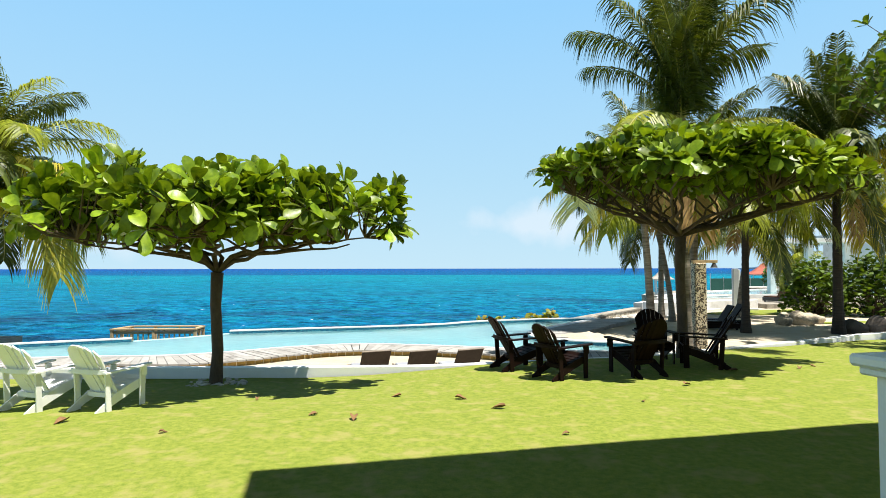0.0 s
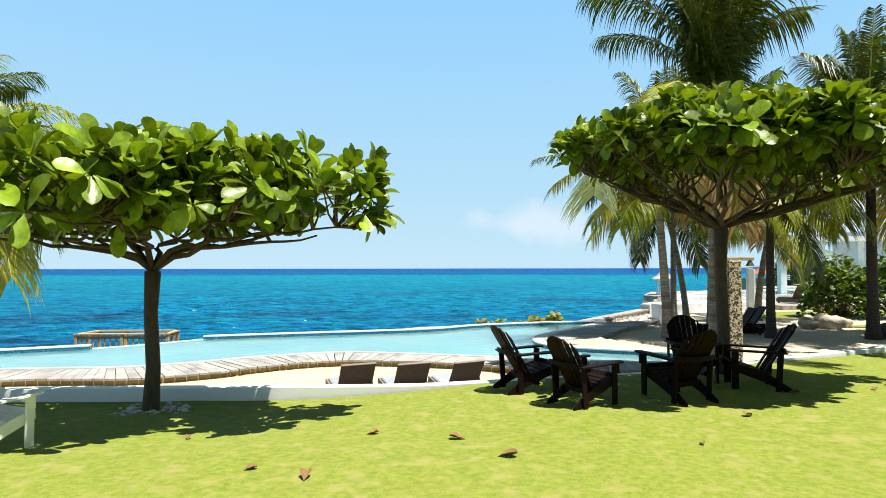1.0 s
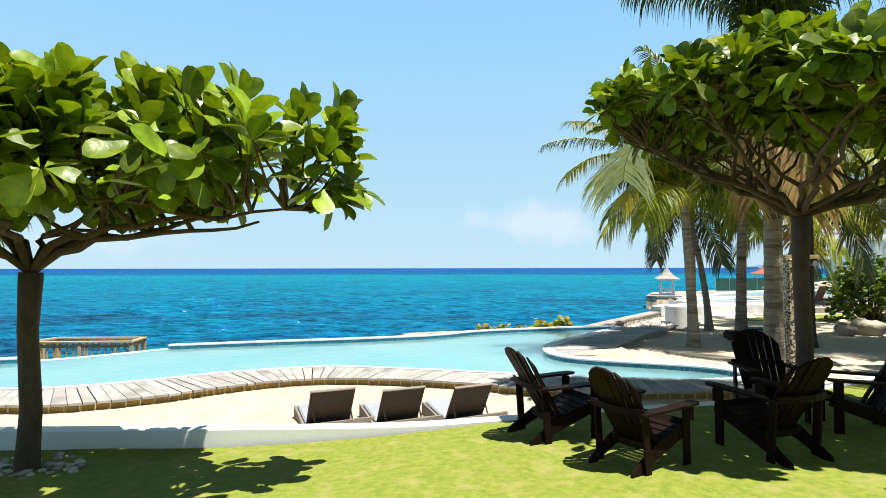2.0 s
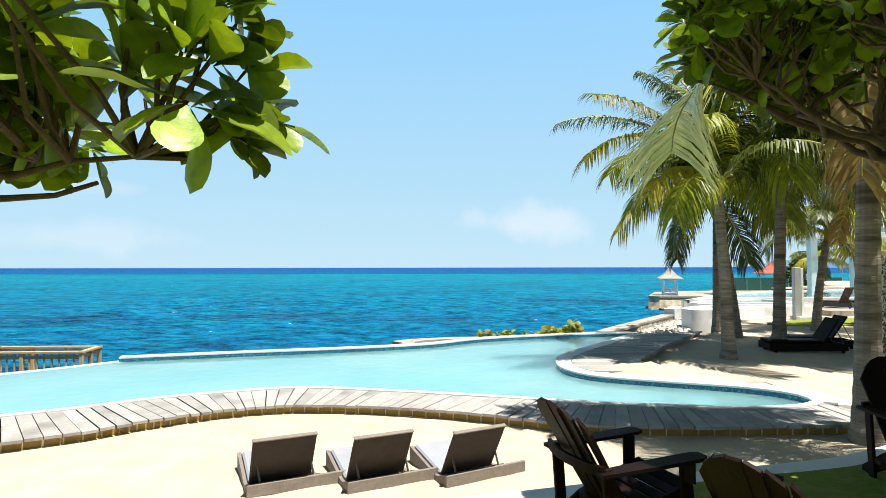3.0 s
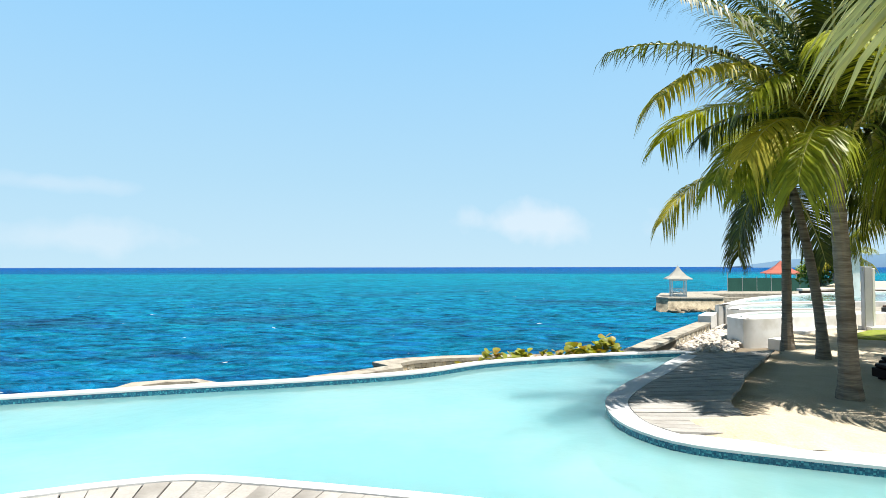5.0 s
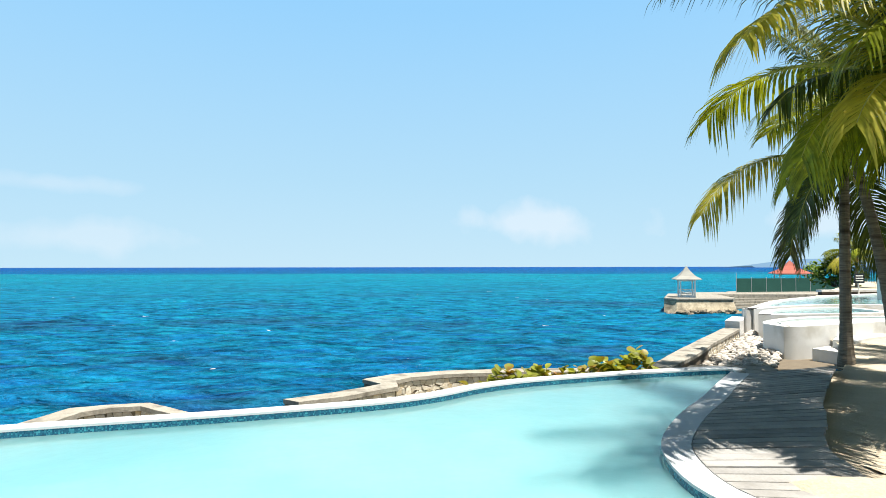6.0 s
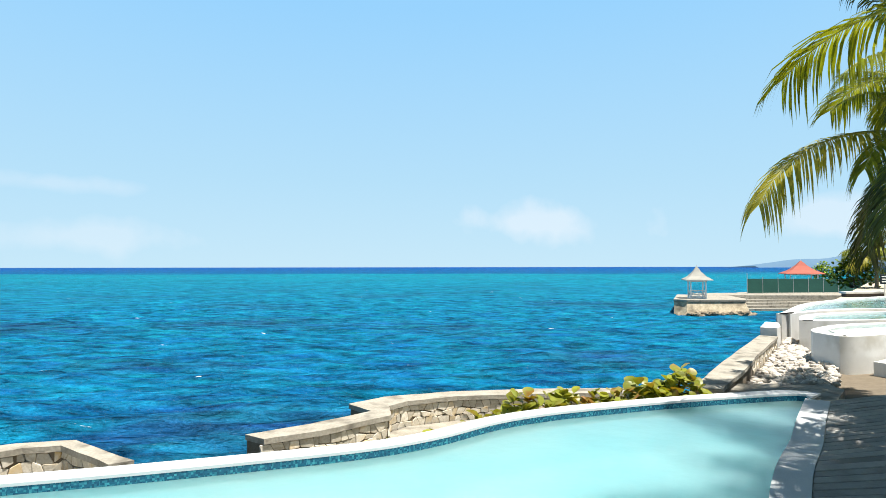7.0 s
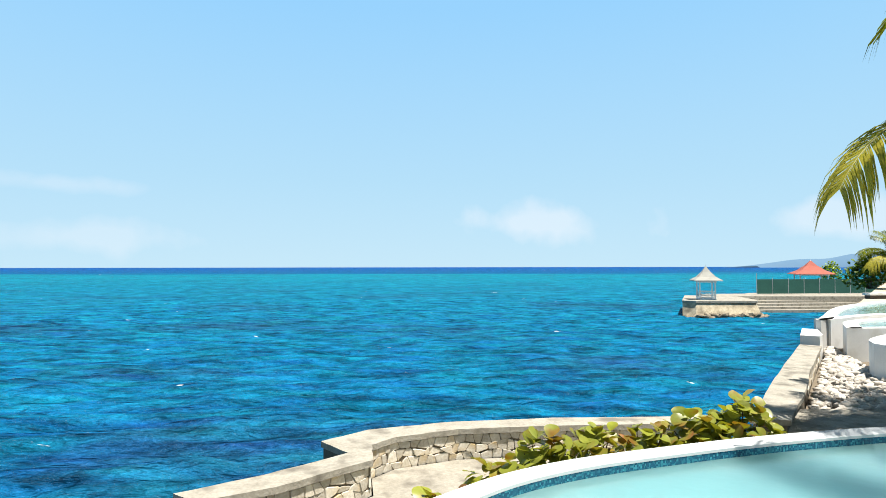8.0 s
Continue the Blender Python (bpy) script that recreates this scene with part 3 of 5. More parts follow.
# low dunes and footprints in the sand near the pool
g = Geo()
n_s = 0
for (x0, x1, y0, y1, st) in ((-9.0, 8.5, 10.9, 16.0, 0.16), (2.7, 16.0, 14.2, 28.0, 0.22)):
    cols, rows = int((x1 - x0) / st), int((y1 - y0) / st)
    k = len(g.v)
    for j in range(rows + 1):
        for i in range(cols + 1):
            x, y = x0 + i * st, y0 + j * st
            h = 0.018 * noise.noise((x * 1.1, y * 1.1, 2)) + 0.014 * noise.noise((x * 3.2, y * 3.2, 5))
            edge = min(i, cols - i, j, rows - j, 5) / 5
            h += 0.11 * math.exp(-((x - 4.4) ** 2 + (y - 18.95) ** 2) / 0.9)
            g.v.append((x, y, SAND - 0.02 + edge * (0.03 + h) + 0.002 * n_s))

    def clear(x, y):
        """Clear of the pool, the decks and the lawn."""
        if y < kerb_y(x) + 0.25:
            return False
        if y < 16.2:
            f_y = min((abs(p.x - x), p.y) for p in fascia)[1]
            if x < 7.2 and y > f_y - 0.16:
                return False
        c_x = [p.x for p in cove_out if abs(p.y - y) < 0.3]
        if 16.2 <= y and c_x and x < max(c_x) + 0.05:
            return False
        if y >= 16.2 and y < 18.2 and x < 6.9:
            m_y = max([p.y for p in cove_out if abs(p.x - x) < 0.25] or [0])
            if y < m_y + 0.05:
                return False
        if y > 19.5:
            d_x = 4.9 + (y - 19.5) * 0.66
            if x < d_x + 0.2:
                return False
        return y < 25.4 + (x - 8) * 0.7
    for j in range(rows):
        for i in range(cols):
            q = k + j * (cols + 1) + i
            cx, cy = x0 + (i + 0.5) * st, y0 + (j + 0.5) * st
            if clear(cx, cy):
                g.f.append((q, q + 1, q + cols + 2, q + cols + 1))
    n_s += 1
tagged(new("sand_surface", g.mesh("sand_surface", True)), "uneven trodden pale sand with footprints", "sand", "", "stuff").data.materials.append(M["sand"])

# lawn
g = Geo()
lx = [-60, -40, -30, -22, -16, -12] + [-10 + 0.25 * i for i in range(85)] + [12, 14, 17, 22, 30, 40]
rows = 70
for x in lx:
    top = kerb_y(x) - 0.05
    for j in range(rows + 1):
        s = j / rows
        y = -40 + (top + 40) * (1 - (1 - s) ** 2.2)
        g.v.append((x, y, lawn_z(x, y)))
for i in range(len(lx) - 1):
    for j in range(rows):
        q = i * (rows + 1) + j
        g.f.append((q, q + rows + 1, q + rows + 2, q + 1))
solid("lawn", g, M["grass"], "short mown sunlit yellow-green lawn", "lawn", smooth=True)

g = Geo().strip(xy(offset(kerb, 0.22)), xy(kerb), SAND - 0.3, 0.0)
solid("kerb", g, M["white_paint"], "low white rendered kerb wall between lawn and sand", "kerb")

# ---------------------------------------------------------------- swimming pool
pool = thing("swimming_pool", pose(0, 0, 0), "free-form infinity pool with pale turquoise water", "swimming pool", kind="structure")
part("pool_floor", flat(pool_outline, -1.25, "pool_floor"), M["pool_floor"], pool, "pale turquoise plaster floor")
g = Geo()
ring = pool_outline + [pool_outline[0]]
k = 0
for (a, b) in ring:
    g.v += [(a, b, -1.25), (a, b, WATER - 0.10)]
g.f = [(2 * i, 2 * i + 2, 2 * i + 3, 2 * i + 1) for i in range(len(ring) - 1)]
part("pool_side", g, M["pool_floor"], pool)
part("water_surface", flat(pool_outline, WATER, "water_surface"), M["pool_water"], pool, "clear rippled turquoise water")


def coping(name, outer, inner, parent, z=RIM):
    part(name, Geo().strip(xy(outer), xy(inner), z - 0.035, z), M["coping"], parent, "pale stone coping")
    tile_in = [i + (o - i).normalized() * 0.03 for o, i in zip(outer, inner)]
    part("waterline_tile", Geo().strip(xy(tile_in), xy([i + (o - i).normalized() * 0.005 for o, i in zip(outer, inner)]), z - 0.34, z - 0.037), M["tile"], parent,
         "dark blue mosaic waterline tiles")


coping("coping", far_right, far_inner, pool)
coping("coping", far_left, far_left_inner, pool)
coping("coping", cove_out, cove, pool)
coping("coping", offset(front, -0.16), front, pool, RIM + 0.012)
weir = smooth_line([FAR_LEFT[-1], (-9.2, 19.6), FAR_RIGHT[0]], 0.25)
part("weir", Geo().strip(xy(weir), xy(offset(weir, -0.30)), -1.6, WATER + 0.006), M["pool_floor"], pool, "submerged overflow edge")
for line in (far_left, weir, far_right):
    part("outer_wall", Geo().strip(xy(offset(line, -0.01)), xy(offset(line, -0.22)), SEA - 0.5, RIM - 0.075 if line is not weir else WATER - 0.05), M["concrete"], pool)

# ---------------------------------------------------------------- timber decks
def across(inner, outer, count):
    """Pairs of points for board joints across a band between two curves; the boards fan out round the bend."""
    n = 240
    middle = resample([(p + q) / 2 for p, q in zip(resample(inner, count=n), resample(outer, count=n))], count=count + 1)
    fine_a, fine_b = resample(inner, count=900), resample(outer, count=900)

    def meet(line, c, t, last):
        near = [(abs((p - c).dot(t)), k) for k, p in enumerate(line) if (p - c).length < 2.2 and k >= last]
        return min(near)[1] if near else last
    left, right, ka, kb = [], [], 0, 0
    for c in middle:
        lean = float(np.interp(c.x, (-19, -9, -6.2, -4.4, -3.4, -3.0, -2.5, -2.0, -0.5, 0.5, 1.5, 3, 5), (0.0, -0.1, -0.75, -1.05, -0.57, -0.36, -0.15, 0.07, 0.42, 0.62, 0.6, 0.3, 0.0)))
        t = Vector((1, -lean)).normalized()
        ka, kb = meet(fine_a, c, t, ka), meet(fine_b, c, t, kb)
        left.append(fine_a[ka])
        right.append(fine_b[kb])
    return left, right


def planks(parent, a, b, z=RIM + 0.0, thick=0.045, gaps=(0.010, 0.010, 0.014, 0.028)):
    """Boards laid crosswise between two rows of joints, of uneven width, length and height."""
    for i in range(len(a) - 1):
        p0, p1, q0, q1 = a[i], a[i + 1], b[i], b[i + 1]
        gap = gaps[rng.randrange(len(gaps))]
        e = min(gap / max((p1 - p0).length, 0.05), 0.3) / 2
        f = min(gap / max((q1 - q0).length, 0.05), 0.3) / 2
        over = rnd(-0.012, 0.02)
        c = [p0.lerp(p1, e), p0.lerp(p1, 1 - e), q0.lerp(q1, 1 - f), q0.lerp(q1, f)]
        d1, d2 = (c[2] - c[1]).normalized() * over, (c[3] - c[0]).normalized() * over
        c[2], c[3] = c[2] + d1, c[3] + d2
        mid = sum(c, Vector((0, 0))) / 4
        dz = rnd(-0.005, 0.005)
        k = 0.005
        loop = [(v.x - mid.x, v.y - mid.y) for v in c]
        small = [(x * (1 - k / max(abs(x), 0.05)), y * (1 - k / max(abs(y), 0.05))) for x, y in loop]
        verts = [(x, y, -thick) for x, y in loop] + [(x, y, -k) for x, y in loop] + [(x, y, 0) for x, y in small]
        faces = [(3, 2, 1, 0), (8, 9, 10, 11)] + [(j + o, (j + 1) % 4 + o, (j + 1) % 4 + 4 + o, j + 4 + o) for o in (0, 4) for j in range(4)]
        ob = part("plank", Geo().add(verts, faces), M["deck"], parent)
        ob.location = (mid.x, mid.y, z + dz)


deck = thing("pool_deck", pose(0, 0, 0), "curved walkway of weathered grey-white boards along the pool", "deck", kind="structure")
deck_in = offset(front, -0.165)
planks(deck, *across(deck_in, fascia, 132))
set_back = resample(offset(fascia, 0.10), count=len(fascia))
part("fascia_board", Geo().strip(xy(set_back), xy(offset(set_back, 0.03)), SAND - 0.1, RIM - 0.046), M["fascia"], deck, "orange-brown treated timber fascia")

# added strips, one streak of sunlight below each board gap
for p, q in zip(resample(offset(fascia, 0.092), count=121), resample(offset(fascia, 0.12), count=121)):
    turn = math.degrees(math.atan2(q.y - p.y, q.x - p.x)) - 90
    part("batten", Geo().box(0.02, 0.012, RIM - 0.05 - SAND + 0.05, pose(p.x, p.y, (RIM - 0.05 + SAND - 0.05) / 2, 0, 0, turn), 0.003), M["gap_light"], deck)

DECK_R = [(4.35, 18.5), (4.7, 19.0), (5.0, 20.1), (5.3, 20.7), (5.72, 21.25), (6.1, 21.8), (6.6, 22.6), (7.2, 23.4), (8.4, 24.95), (9.25, 26.0)]
deck2 = thing("side_deck", pose(0, 0, 0), "weathered grey board walkway under the palms", "deck", kind="structure")
right_edge = smooth_line(DECK_R, 0.25)
left_edge = [p for p in cove_out if p.y > 18.55]
planks(deck2, resample([p + Vector((0.012, 0)) for p in left_edge], count=37), resample(right_edge, count=37), z=RIM + 0.004, gaps=(0.02, 0.03, 0.045))
g = Geo()
for j in range(15):
    for i in range(25):
        u, v = i / 12 - 1, j / 7 - 1
        q = math.hypot(u, v)
        h = max(0.0, 1 - q * (0.9 + 0.35 * noise.noise((u * 2.2, v * 2.2, 1.7)))) * 0.24
        g.v.append((4.75 + 1.05 * u - 0.45 * v, 18.72 - 0.12 * u + 0.85 * v, RIM - 0.075 + h * (1 + 0.3 * noise.noise((u * 5, v * 5, 4)))))
g.f = [(j * 25 + i, j * 25 + i + 1, (j + 1) * 25 + i + 1, (j + 1) * 25 + i) for j in range(14) for i in range(24)]
tagged(new("sand_drift", g.mesh("sand_drift", True)), "pale sand blown over the end of the boards", "sand", "", "stuff").data.materials.append(M["sand"])
part("bearer", Geo().strip(xy(offset(right_edge, 0.08)), xy(offset(right_edge, 0.16)), SAND - 0.1, RIM - 0.046), M["deck"], deck2)
solid("apron", Geo().strip(xy(offset(cove_out, -0.25)), xy(offset(cove_out, -0.006)), SAND - 0.1, RIM - 0.03), M["white_plaster"], "white concrete edging behind the coping", "edging")


# ---------------------------------------------------------------- sea walls with stone facing
def stone_face(parent, line, z0, z1, size, limit=160):
    """Rough stones set in mortar along the left side of a line."""
    n = max(2, round(sum((b - a).length for a, b in zip(line, line[1:])) / size))
    pts = resample(line, count=n + 1)
    rows = max(1, round((z1 - z0) / size))
    jit = {}

    def corner(i, j):
        if (i, j) not in jit:
            jit[i, j] = (rnd(-0.36, 0.36), rnd(-0.36, 0.36) if 0 < j < rows else 0)
        return jit[i, j]
    made = 0
    for i in range(n):
        d = (pts[i + 1] - pts[i])
        t = d.normalized()
        nrm = Vector((-t.y, t.x))
        for j in range(rows):
            if made >= limit:
                return
            sh = 0.5 * (j % 2)
            q = []
            for a, b in ((0, 0), (1, 0), (1, 1), (0, 1)):
                u, v = corner(i + a, j + b)
                q.append(((a + sh + u) * size, (j + b + v) * (z1 - z0) / rows))
            mx_, mz_ = sum(p[0] for p in q) / 4, sum(p[1] for p in q) / 4
            ring = []
            for s in range(4):
                p, r = q[s], q[(s + 1) % 4]
                c1, c2 = rnd(0.05, 0.17), rnd(0.83, 0.95)
                ring += [(p[0] + (r[0] - p[0]) * c1 - mx_, p[1] + (r[1] - p[1]) * c1 - mz_), (p[0] + (r[0] - p[0]) * c2 - mx_, p[1] + (r[1] - p[1]) * c2 - mz_)]
            out = rnd(0.014, 0.036)
            verts = [(x * 0.95, -0.02, z * 0.95) for x, z in ring] + [(x * 0.94, out * 0.7, z * 0.94) for x, z in ring] + [(x * 0.86, out, z * 0.86) for x, z in ring]
            faces = [tuple(range(16, 24))] + [(s + o, (s + 1) % 8 + o, (s + 1) % 8 + 8 + o, s + 8 + o) for o in (0, 8) for s in range(8)]
            ob = part("stone", Geo().add(verts, faces).mesh("stone"), M["stone"], parent)
            ob.matrix_local = Matrix.Translation((pts[i].x + t.x * mx_, pts[i].y + t.y * mx_, z0 + mz_)) @ Matrix(((t.x, nrm.x, 0, 0), (t.y, nrm.y, 0, 0), (0, 0, 1, 0), (0, 0, 0, 1)))
            made += 1


def sea_wall(outer, inner, cap_z, foot, face, label, stones=160, size=0.15):
    w = thing("sea_wall", pose(0, 0, 0), label, "sea wall", kind="structure")
    o, i = [], []
    for k in range(len(outer)):
        last = k == len(outer) - 1
        for s in range(1 if last else 5):
            j = min(k + 1, len(outer) - 1)
            rough = Vector((rnd(-0.014, 0.014), rnd(-0.014, 0.014)))
            o.append(Vector(outer[k]).lerp(Vector(outer[j]), s / 5) + rough)
            i.append(Vector(inner[k]).lerp(Vector(inner[j]), s / 5) - rough)
    part("capping", Geo().strip(xy(o), xy(i), cap_z - 0.09, cap_z), M["concrete"], w, "worn concrete capping")
    o2 = [a + (b - a).normalized() * 0.04 for a, b in zip(o, i)]
    i2 = [b + (a - b).normalized() * 0.06 for a, b in zip(o, i)]
    part("core", Geo().strip(xy(o2), xy(i2), foot, cap_z - 0.09), M["mortar"], w)
    if face:
        stone_face(w, list(reversed(i2)), face, cap_z - 0.1, size, stones)
    return w


sea_wall([(-2.85, 24.8), (-1.95, 25.4), (-1.03, 26.25), (-1.53, 26.8), (-0.88, 27.4), (0.5, 27.87), (2.3, 28.1), (5.2, 28.2)],
         [(-2.5, 24.55), (-1.7, 25.0), (-0.62, 25.95), (-0.72, 26.6), (-0.4, 27.0), (0.6, 27.42), (2.3, 27.62), (5.3, 27.72)],
         -0.86, SEA - 0.6, -1.38, "zigzag stone sea wall with a worn concrete capping", 240, 0.16)
sea_wall([(-6.95, 22.9), (-6.72, 24.15), (-6.1, 24.42), (-5.4, 24.55), (-4.0, 23.6)], [(-6.4, 22.95), (-6.3, 23.85), (-5.95, 24.14), (-5.45, 24.28), (-4.25, 23.45)],
         -0.86, SEA - 0.6, -1.25, "stone-faced corner of the sea wall", 60, 0.16)
sea_wall([(5.5, 27.5), (6.78, 29.3), (8.62, 31.85), (12.0, 36.4)], [(6.08, 27.36), (7.42, 29.1), (9.4, 31.9), (12.45, 36.0)],
         -0.72, SEA - 0.6, -1.2, "sloping stone sea wall beside the rock slope", 60, 0.2)
solid("ramp_block", Geo().prism([(12.15, 36.6), (12.6, 36.3), (13.0, 36.75), (13.9, 38.35), (13.5, 38.6)], SEA, -0.45), M["white_plaster"], "white rendered end block of the sea wall", "wall")
ledge = [(-8.6, 21.0), (-6.6, 23.0), (-6.35, 23.8), (-5.97, 24.1), (-5.45, 24.25), (-4.25, 23.43), (-3.6, 22.4), (-7.6, 21.0)]
solid("ledge", Geo().prism(ledge, SEA - 0.5, -1.28), M["concrete"], "bare concrete ledge below the pool edge", "ledge")
ledge2 = [(-2.5, 24.55), (-1.7, 25.0), (-0.62, 25.95), (-0.72, 26.6), (-0.4, 27.0), (0.6, 27.42), (2.3, 27.62), (5.6, 27.72), (7.0, 25.95), (4.2, 25.48), (1.8, 24.68), (0.9, 24.18), (0, 23.43), (-2.0, 22.7)]
me = flat(ledge2, -1.36, "planting_bed")
solid("planting_bed", me, M["concrete"], "pale rubble and sand bed behind the sea wall", "planting bed")
slab = [(5.9, 27.3), (7.2, 29.0), (9.35, 29.05), (9.3, 28.3), (7.25, 25.95), (6.2, 26.05)]
solid("slab", Geo().prism(slab, SEA - 0.5, -0.95), M["concrete"], "pale concrete slab below the rock slope", "slab")

# ---------------------------------------------------------------- raised pools along the shore
blue = M["pool_floor"]


def raised_pool(outline, top, foot, label):
    p = thing("raised_pool", pose(0, 0, 0), label, "swimming pool", "raised pools", kind="structure")
    ring = smooth_line(outline + [outline[0]], 0.2)[:-1]
    c = sum(ring, Vector((0, 0))) / len(ring)
    inner = []
    for i, q in enumerate(ring):
        d = (ring[(i + 1) % len(ring)] - ring[i - 1]).normalized()
        inner.append(q + Vector((-d.y, d.x)) * 0.42)
    rim = Geo().strip(xy(ring + [ring[0]]), xy(inner + [inner[0]]), foot, top).mesh("rim", True)
    rim.set_sharp_from_angle(angle=radians(40))
    part("rim", rim, M["white_plaster"], p, "white rendered rim wall")
    part("basin", flat(xy(inner), top - 0.55, "basin"), blue, p, "pale blue basin")
    part("water_surface", flat(xy(inner), top - 0.09, "water_surface"), M["pool_water"], p, "still pale blue water")
    return p


pool = raised_pool([(11.2, 32.2), (11.24, 31.35), (11.3, 31.17), (11.48, 31.12), (12.1, 31.25), (13.2, 31.7), (15.2, 32.5), (18.2, 33.55), (18.6, 34.5), (16, 35.0), (13.6, 34.4), (11.8, 33.1)], -0.12, -1.4, "small raised pool with thick white walls")
part("ledge", Geo().prism([(11.5, 31.45), (12.1, 31.5), (13.2, 31.95), (15.2, 32.75), (17.9, 33.7), (17.7, 34.1), (15.2, 33.7), (13.2, 33.1), (11.9, 32.5)], -0.42, -0.114), M["white_plaster"], pool, "broad white rendered ledge")
raised_pool([(13.0, 35.65), (14.0, 35.6), (18.4, 36.2), (19.5, 37.4), (19.2, 39.6), (17, 39.2), (14.6, 37.9)], -0.12, -1.6, "middle raised pool with white walls")
raised_pool([(13.85, 38.35), (14.4, 38.4), (18.6, 40.7), (24.2, 40.8), (36, 43.2), (38, 52), (30, 52), (20.5, 46.0)], -0.11, -1.9, "long shallow pool with a white rim")
step = thing("pool_steps", pose(0, 0, 0), "white rendered steps up to the raised pool", "steps", kind="structure")
part("step", Geo().prism([(12.0, 30.95), (13.6, 31.9), (13.95, 31.2), (12.3, 30.2)], -1.3, -0.78), M["white_plaster"], step)
part("step", Geo().prism([(12.75, 31.1), (13.7, 32.1), (15.4, 32.9), (15.7, 32.2), (14.1, 31.4), (13.1, 30.6)], -1.3, -0.52), M["white_plaster"], step)
solid("lawn_strip", Geo().prism([(13.6, 29.6), (16.2, 31.6), (24, 33.2), (30, 33.4), (30, 30.6), (20, 29.6), (15, 28.7)], SAND - 0.2, SAND + 0.05), M["grass"], "strip of green grass beside the raised pool", "lawn")
solid("lawn_strip", Geo().prism([(15.5, 24.6), (22, 26), (30, 26.4), (30, 25.0), (18, 23.8)], SAND - 0.2, SAND + 0.05), M["grass"], "small patch of green grass by the hedge", "lawn")


def rock_mesh(seed, sq=0.7, level=2, rough=0.5):
    bm = bmesh.new()
    bmesh.ops.create_icosphere(bm, subdivisions=level, radius=0.5)
    for v in bm.verts:
        n = noise.noise(v.co * 2.2 + Vector((seed * 7.3, 0, seed)))
        m2 = noise.noise(v.co * 5.0 + Vector((0, seed * 3.1, 0)))
        v.co *= 1 + rough * n + 0.36 * rough * m2
        v.co.z *= sq
    me = bpy.data.meshes.new("rock")
    bm.to_mesh(me)
    bm.free()
    if level > 1:
        me.shade_smooth()
    return me


rocks = [rock_mesh(i, level=1) for i in range(7)]
slope = thing("rock_slope", pose(0, 0, 0), "slope of loose pale beach rocks", "rocks", kind="structure")
bed = [(6.4, 27.6), (7.4, 29.1), (9.4, 31.9), (12.45, 36.0), (13.3, 36.9), (13.9, 38.5), (16.0, 38.5), (15.4, 34.2), (13.2, 31.5), (10.5, 27.9), (8.6, 28.6)]
part("bed", flat(bed, -1.16, "bed"), M["mortar"], slope)
for me in rocks:
    me.materials.append(M["rock"])
rest = Geo()
made = 0
while made < 900:
    y = 28.95 + 8.6 * rng.random() ** 1.15
    x0 = 7.3 + (y - 28.95) * 0.735
    x1 = 9.3 + (y - 28.6) * 0.76 if y < 31.3 else 11.2 + (y - 31.3) * 0.42 if y < 35.6 else 13.0 + (y - 35.6) * 0.4
    x = rnd(x0 + 0.12, max(x0 + 0.3, x1))
    s = rnd(0.12, 0.25) * (1.3 if y < 29.35 else 1.0)
    m = pose(x, y, -1.1 + 0.03 * (x - x0) + rnd(0, 0.09), rnd(-25, 25), rnd(-25, 25), rnd(0, 360)) @ Matrix.Diagonal((s * rnd(0.95, 1.5), s, s * rnd(0.8, 1.1), 1))
    me = rocks[made % 7]
    if made < 290:
        ob = new("rock", me)
        ob.parent = slope
        ob.matrix_local = m
    else:
        rest.add([v.co for v in me.vertices], [tuple(p.vertices) for p in me.polygons], m)
    made += 1
part("rock_fill", rest.mesh("rock_fill", True), M["rock"], slope)["kind"] = "stuff"
boulder = rock_mesh(11, 0.8, 3, 0.42)
boulder.materials.append(M["boulder"])
dark_boulder = rock_mesh(13, 0.75, 3, 0.32)
dark_boulder.materials.append(M["dark_rock"])
for x, y, s, lab in ((14.2, 23.9, 0.75, 0), (15.1, 24.0, 1.0, 0), (16.0, 24.5, 0.7, 0), (14.9, 24.7, 0.8, 0), (14.9, 20.8, 0.9, 1), (15.9, 20.9, 1.1, 1), (16.9, 21.0, 0.9, 1), (15.5, 21.5, 0.7, 2)):
    ob = new("boulder", dark_boulder if lab == 1 else boulder)
    ob.matrix_world = pose(x, y, SAND + 0.22 * s, 0, 0, x * 70) @ Matrix.Diagonal((s, s * 0.8, s * 0.95, 1))
    tagged(ob, "dark shaded boulder on the sand" if lab == 1 else "tan limestone boulder on the sand", "boulder", "boulders")

# ---------------------------------------------------------------- jetty, gazebo, far shore
dark_rocks = [rock_mesh(30 + i, level=1) for i in range(3)]
for me in dark_rocks:
    me.materials.append(M["wet_rock"])
jetty = thing("jetty", pose(0, 0, 0), "stone jetty with a concrete top", "jetty", kind="structure")
g = Geo()
foot = [(30.7, 88.8), (31.7, 87.2), (39.9, 86.9), (41.2, 89.5), (43, 100), (36.4, 102)]
head = [(31.1, 89.7), (32.2, 88.3), (39.5, 88.2), (40.6, 90), (43, 100), (36.8, 102)]
g.v = [(x, y, SEA - 0.6) for x, y in foot] + [(x, y, -2.72) for x, y in head]
g.f = [(5, 4, 3, 2, 1, 0), (6, 7, 8, 9, 10, 11)] + [(i, (i + 1) % 6, (i + 1) % 6 + 6, i + 6) for i in range(6)]
part("body", g, M["rubble"], jetty, "battered rubble stone body")
part("top", Geo().prism([(31.0, 89.6), (32.1, 88.1), (39.6, 88.0), (40.8, 89.9), (43.2, 100), (36.7, 102)], -2.72, -2.5), M["concrete"], jetty, "pale concrete top")
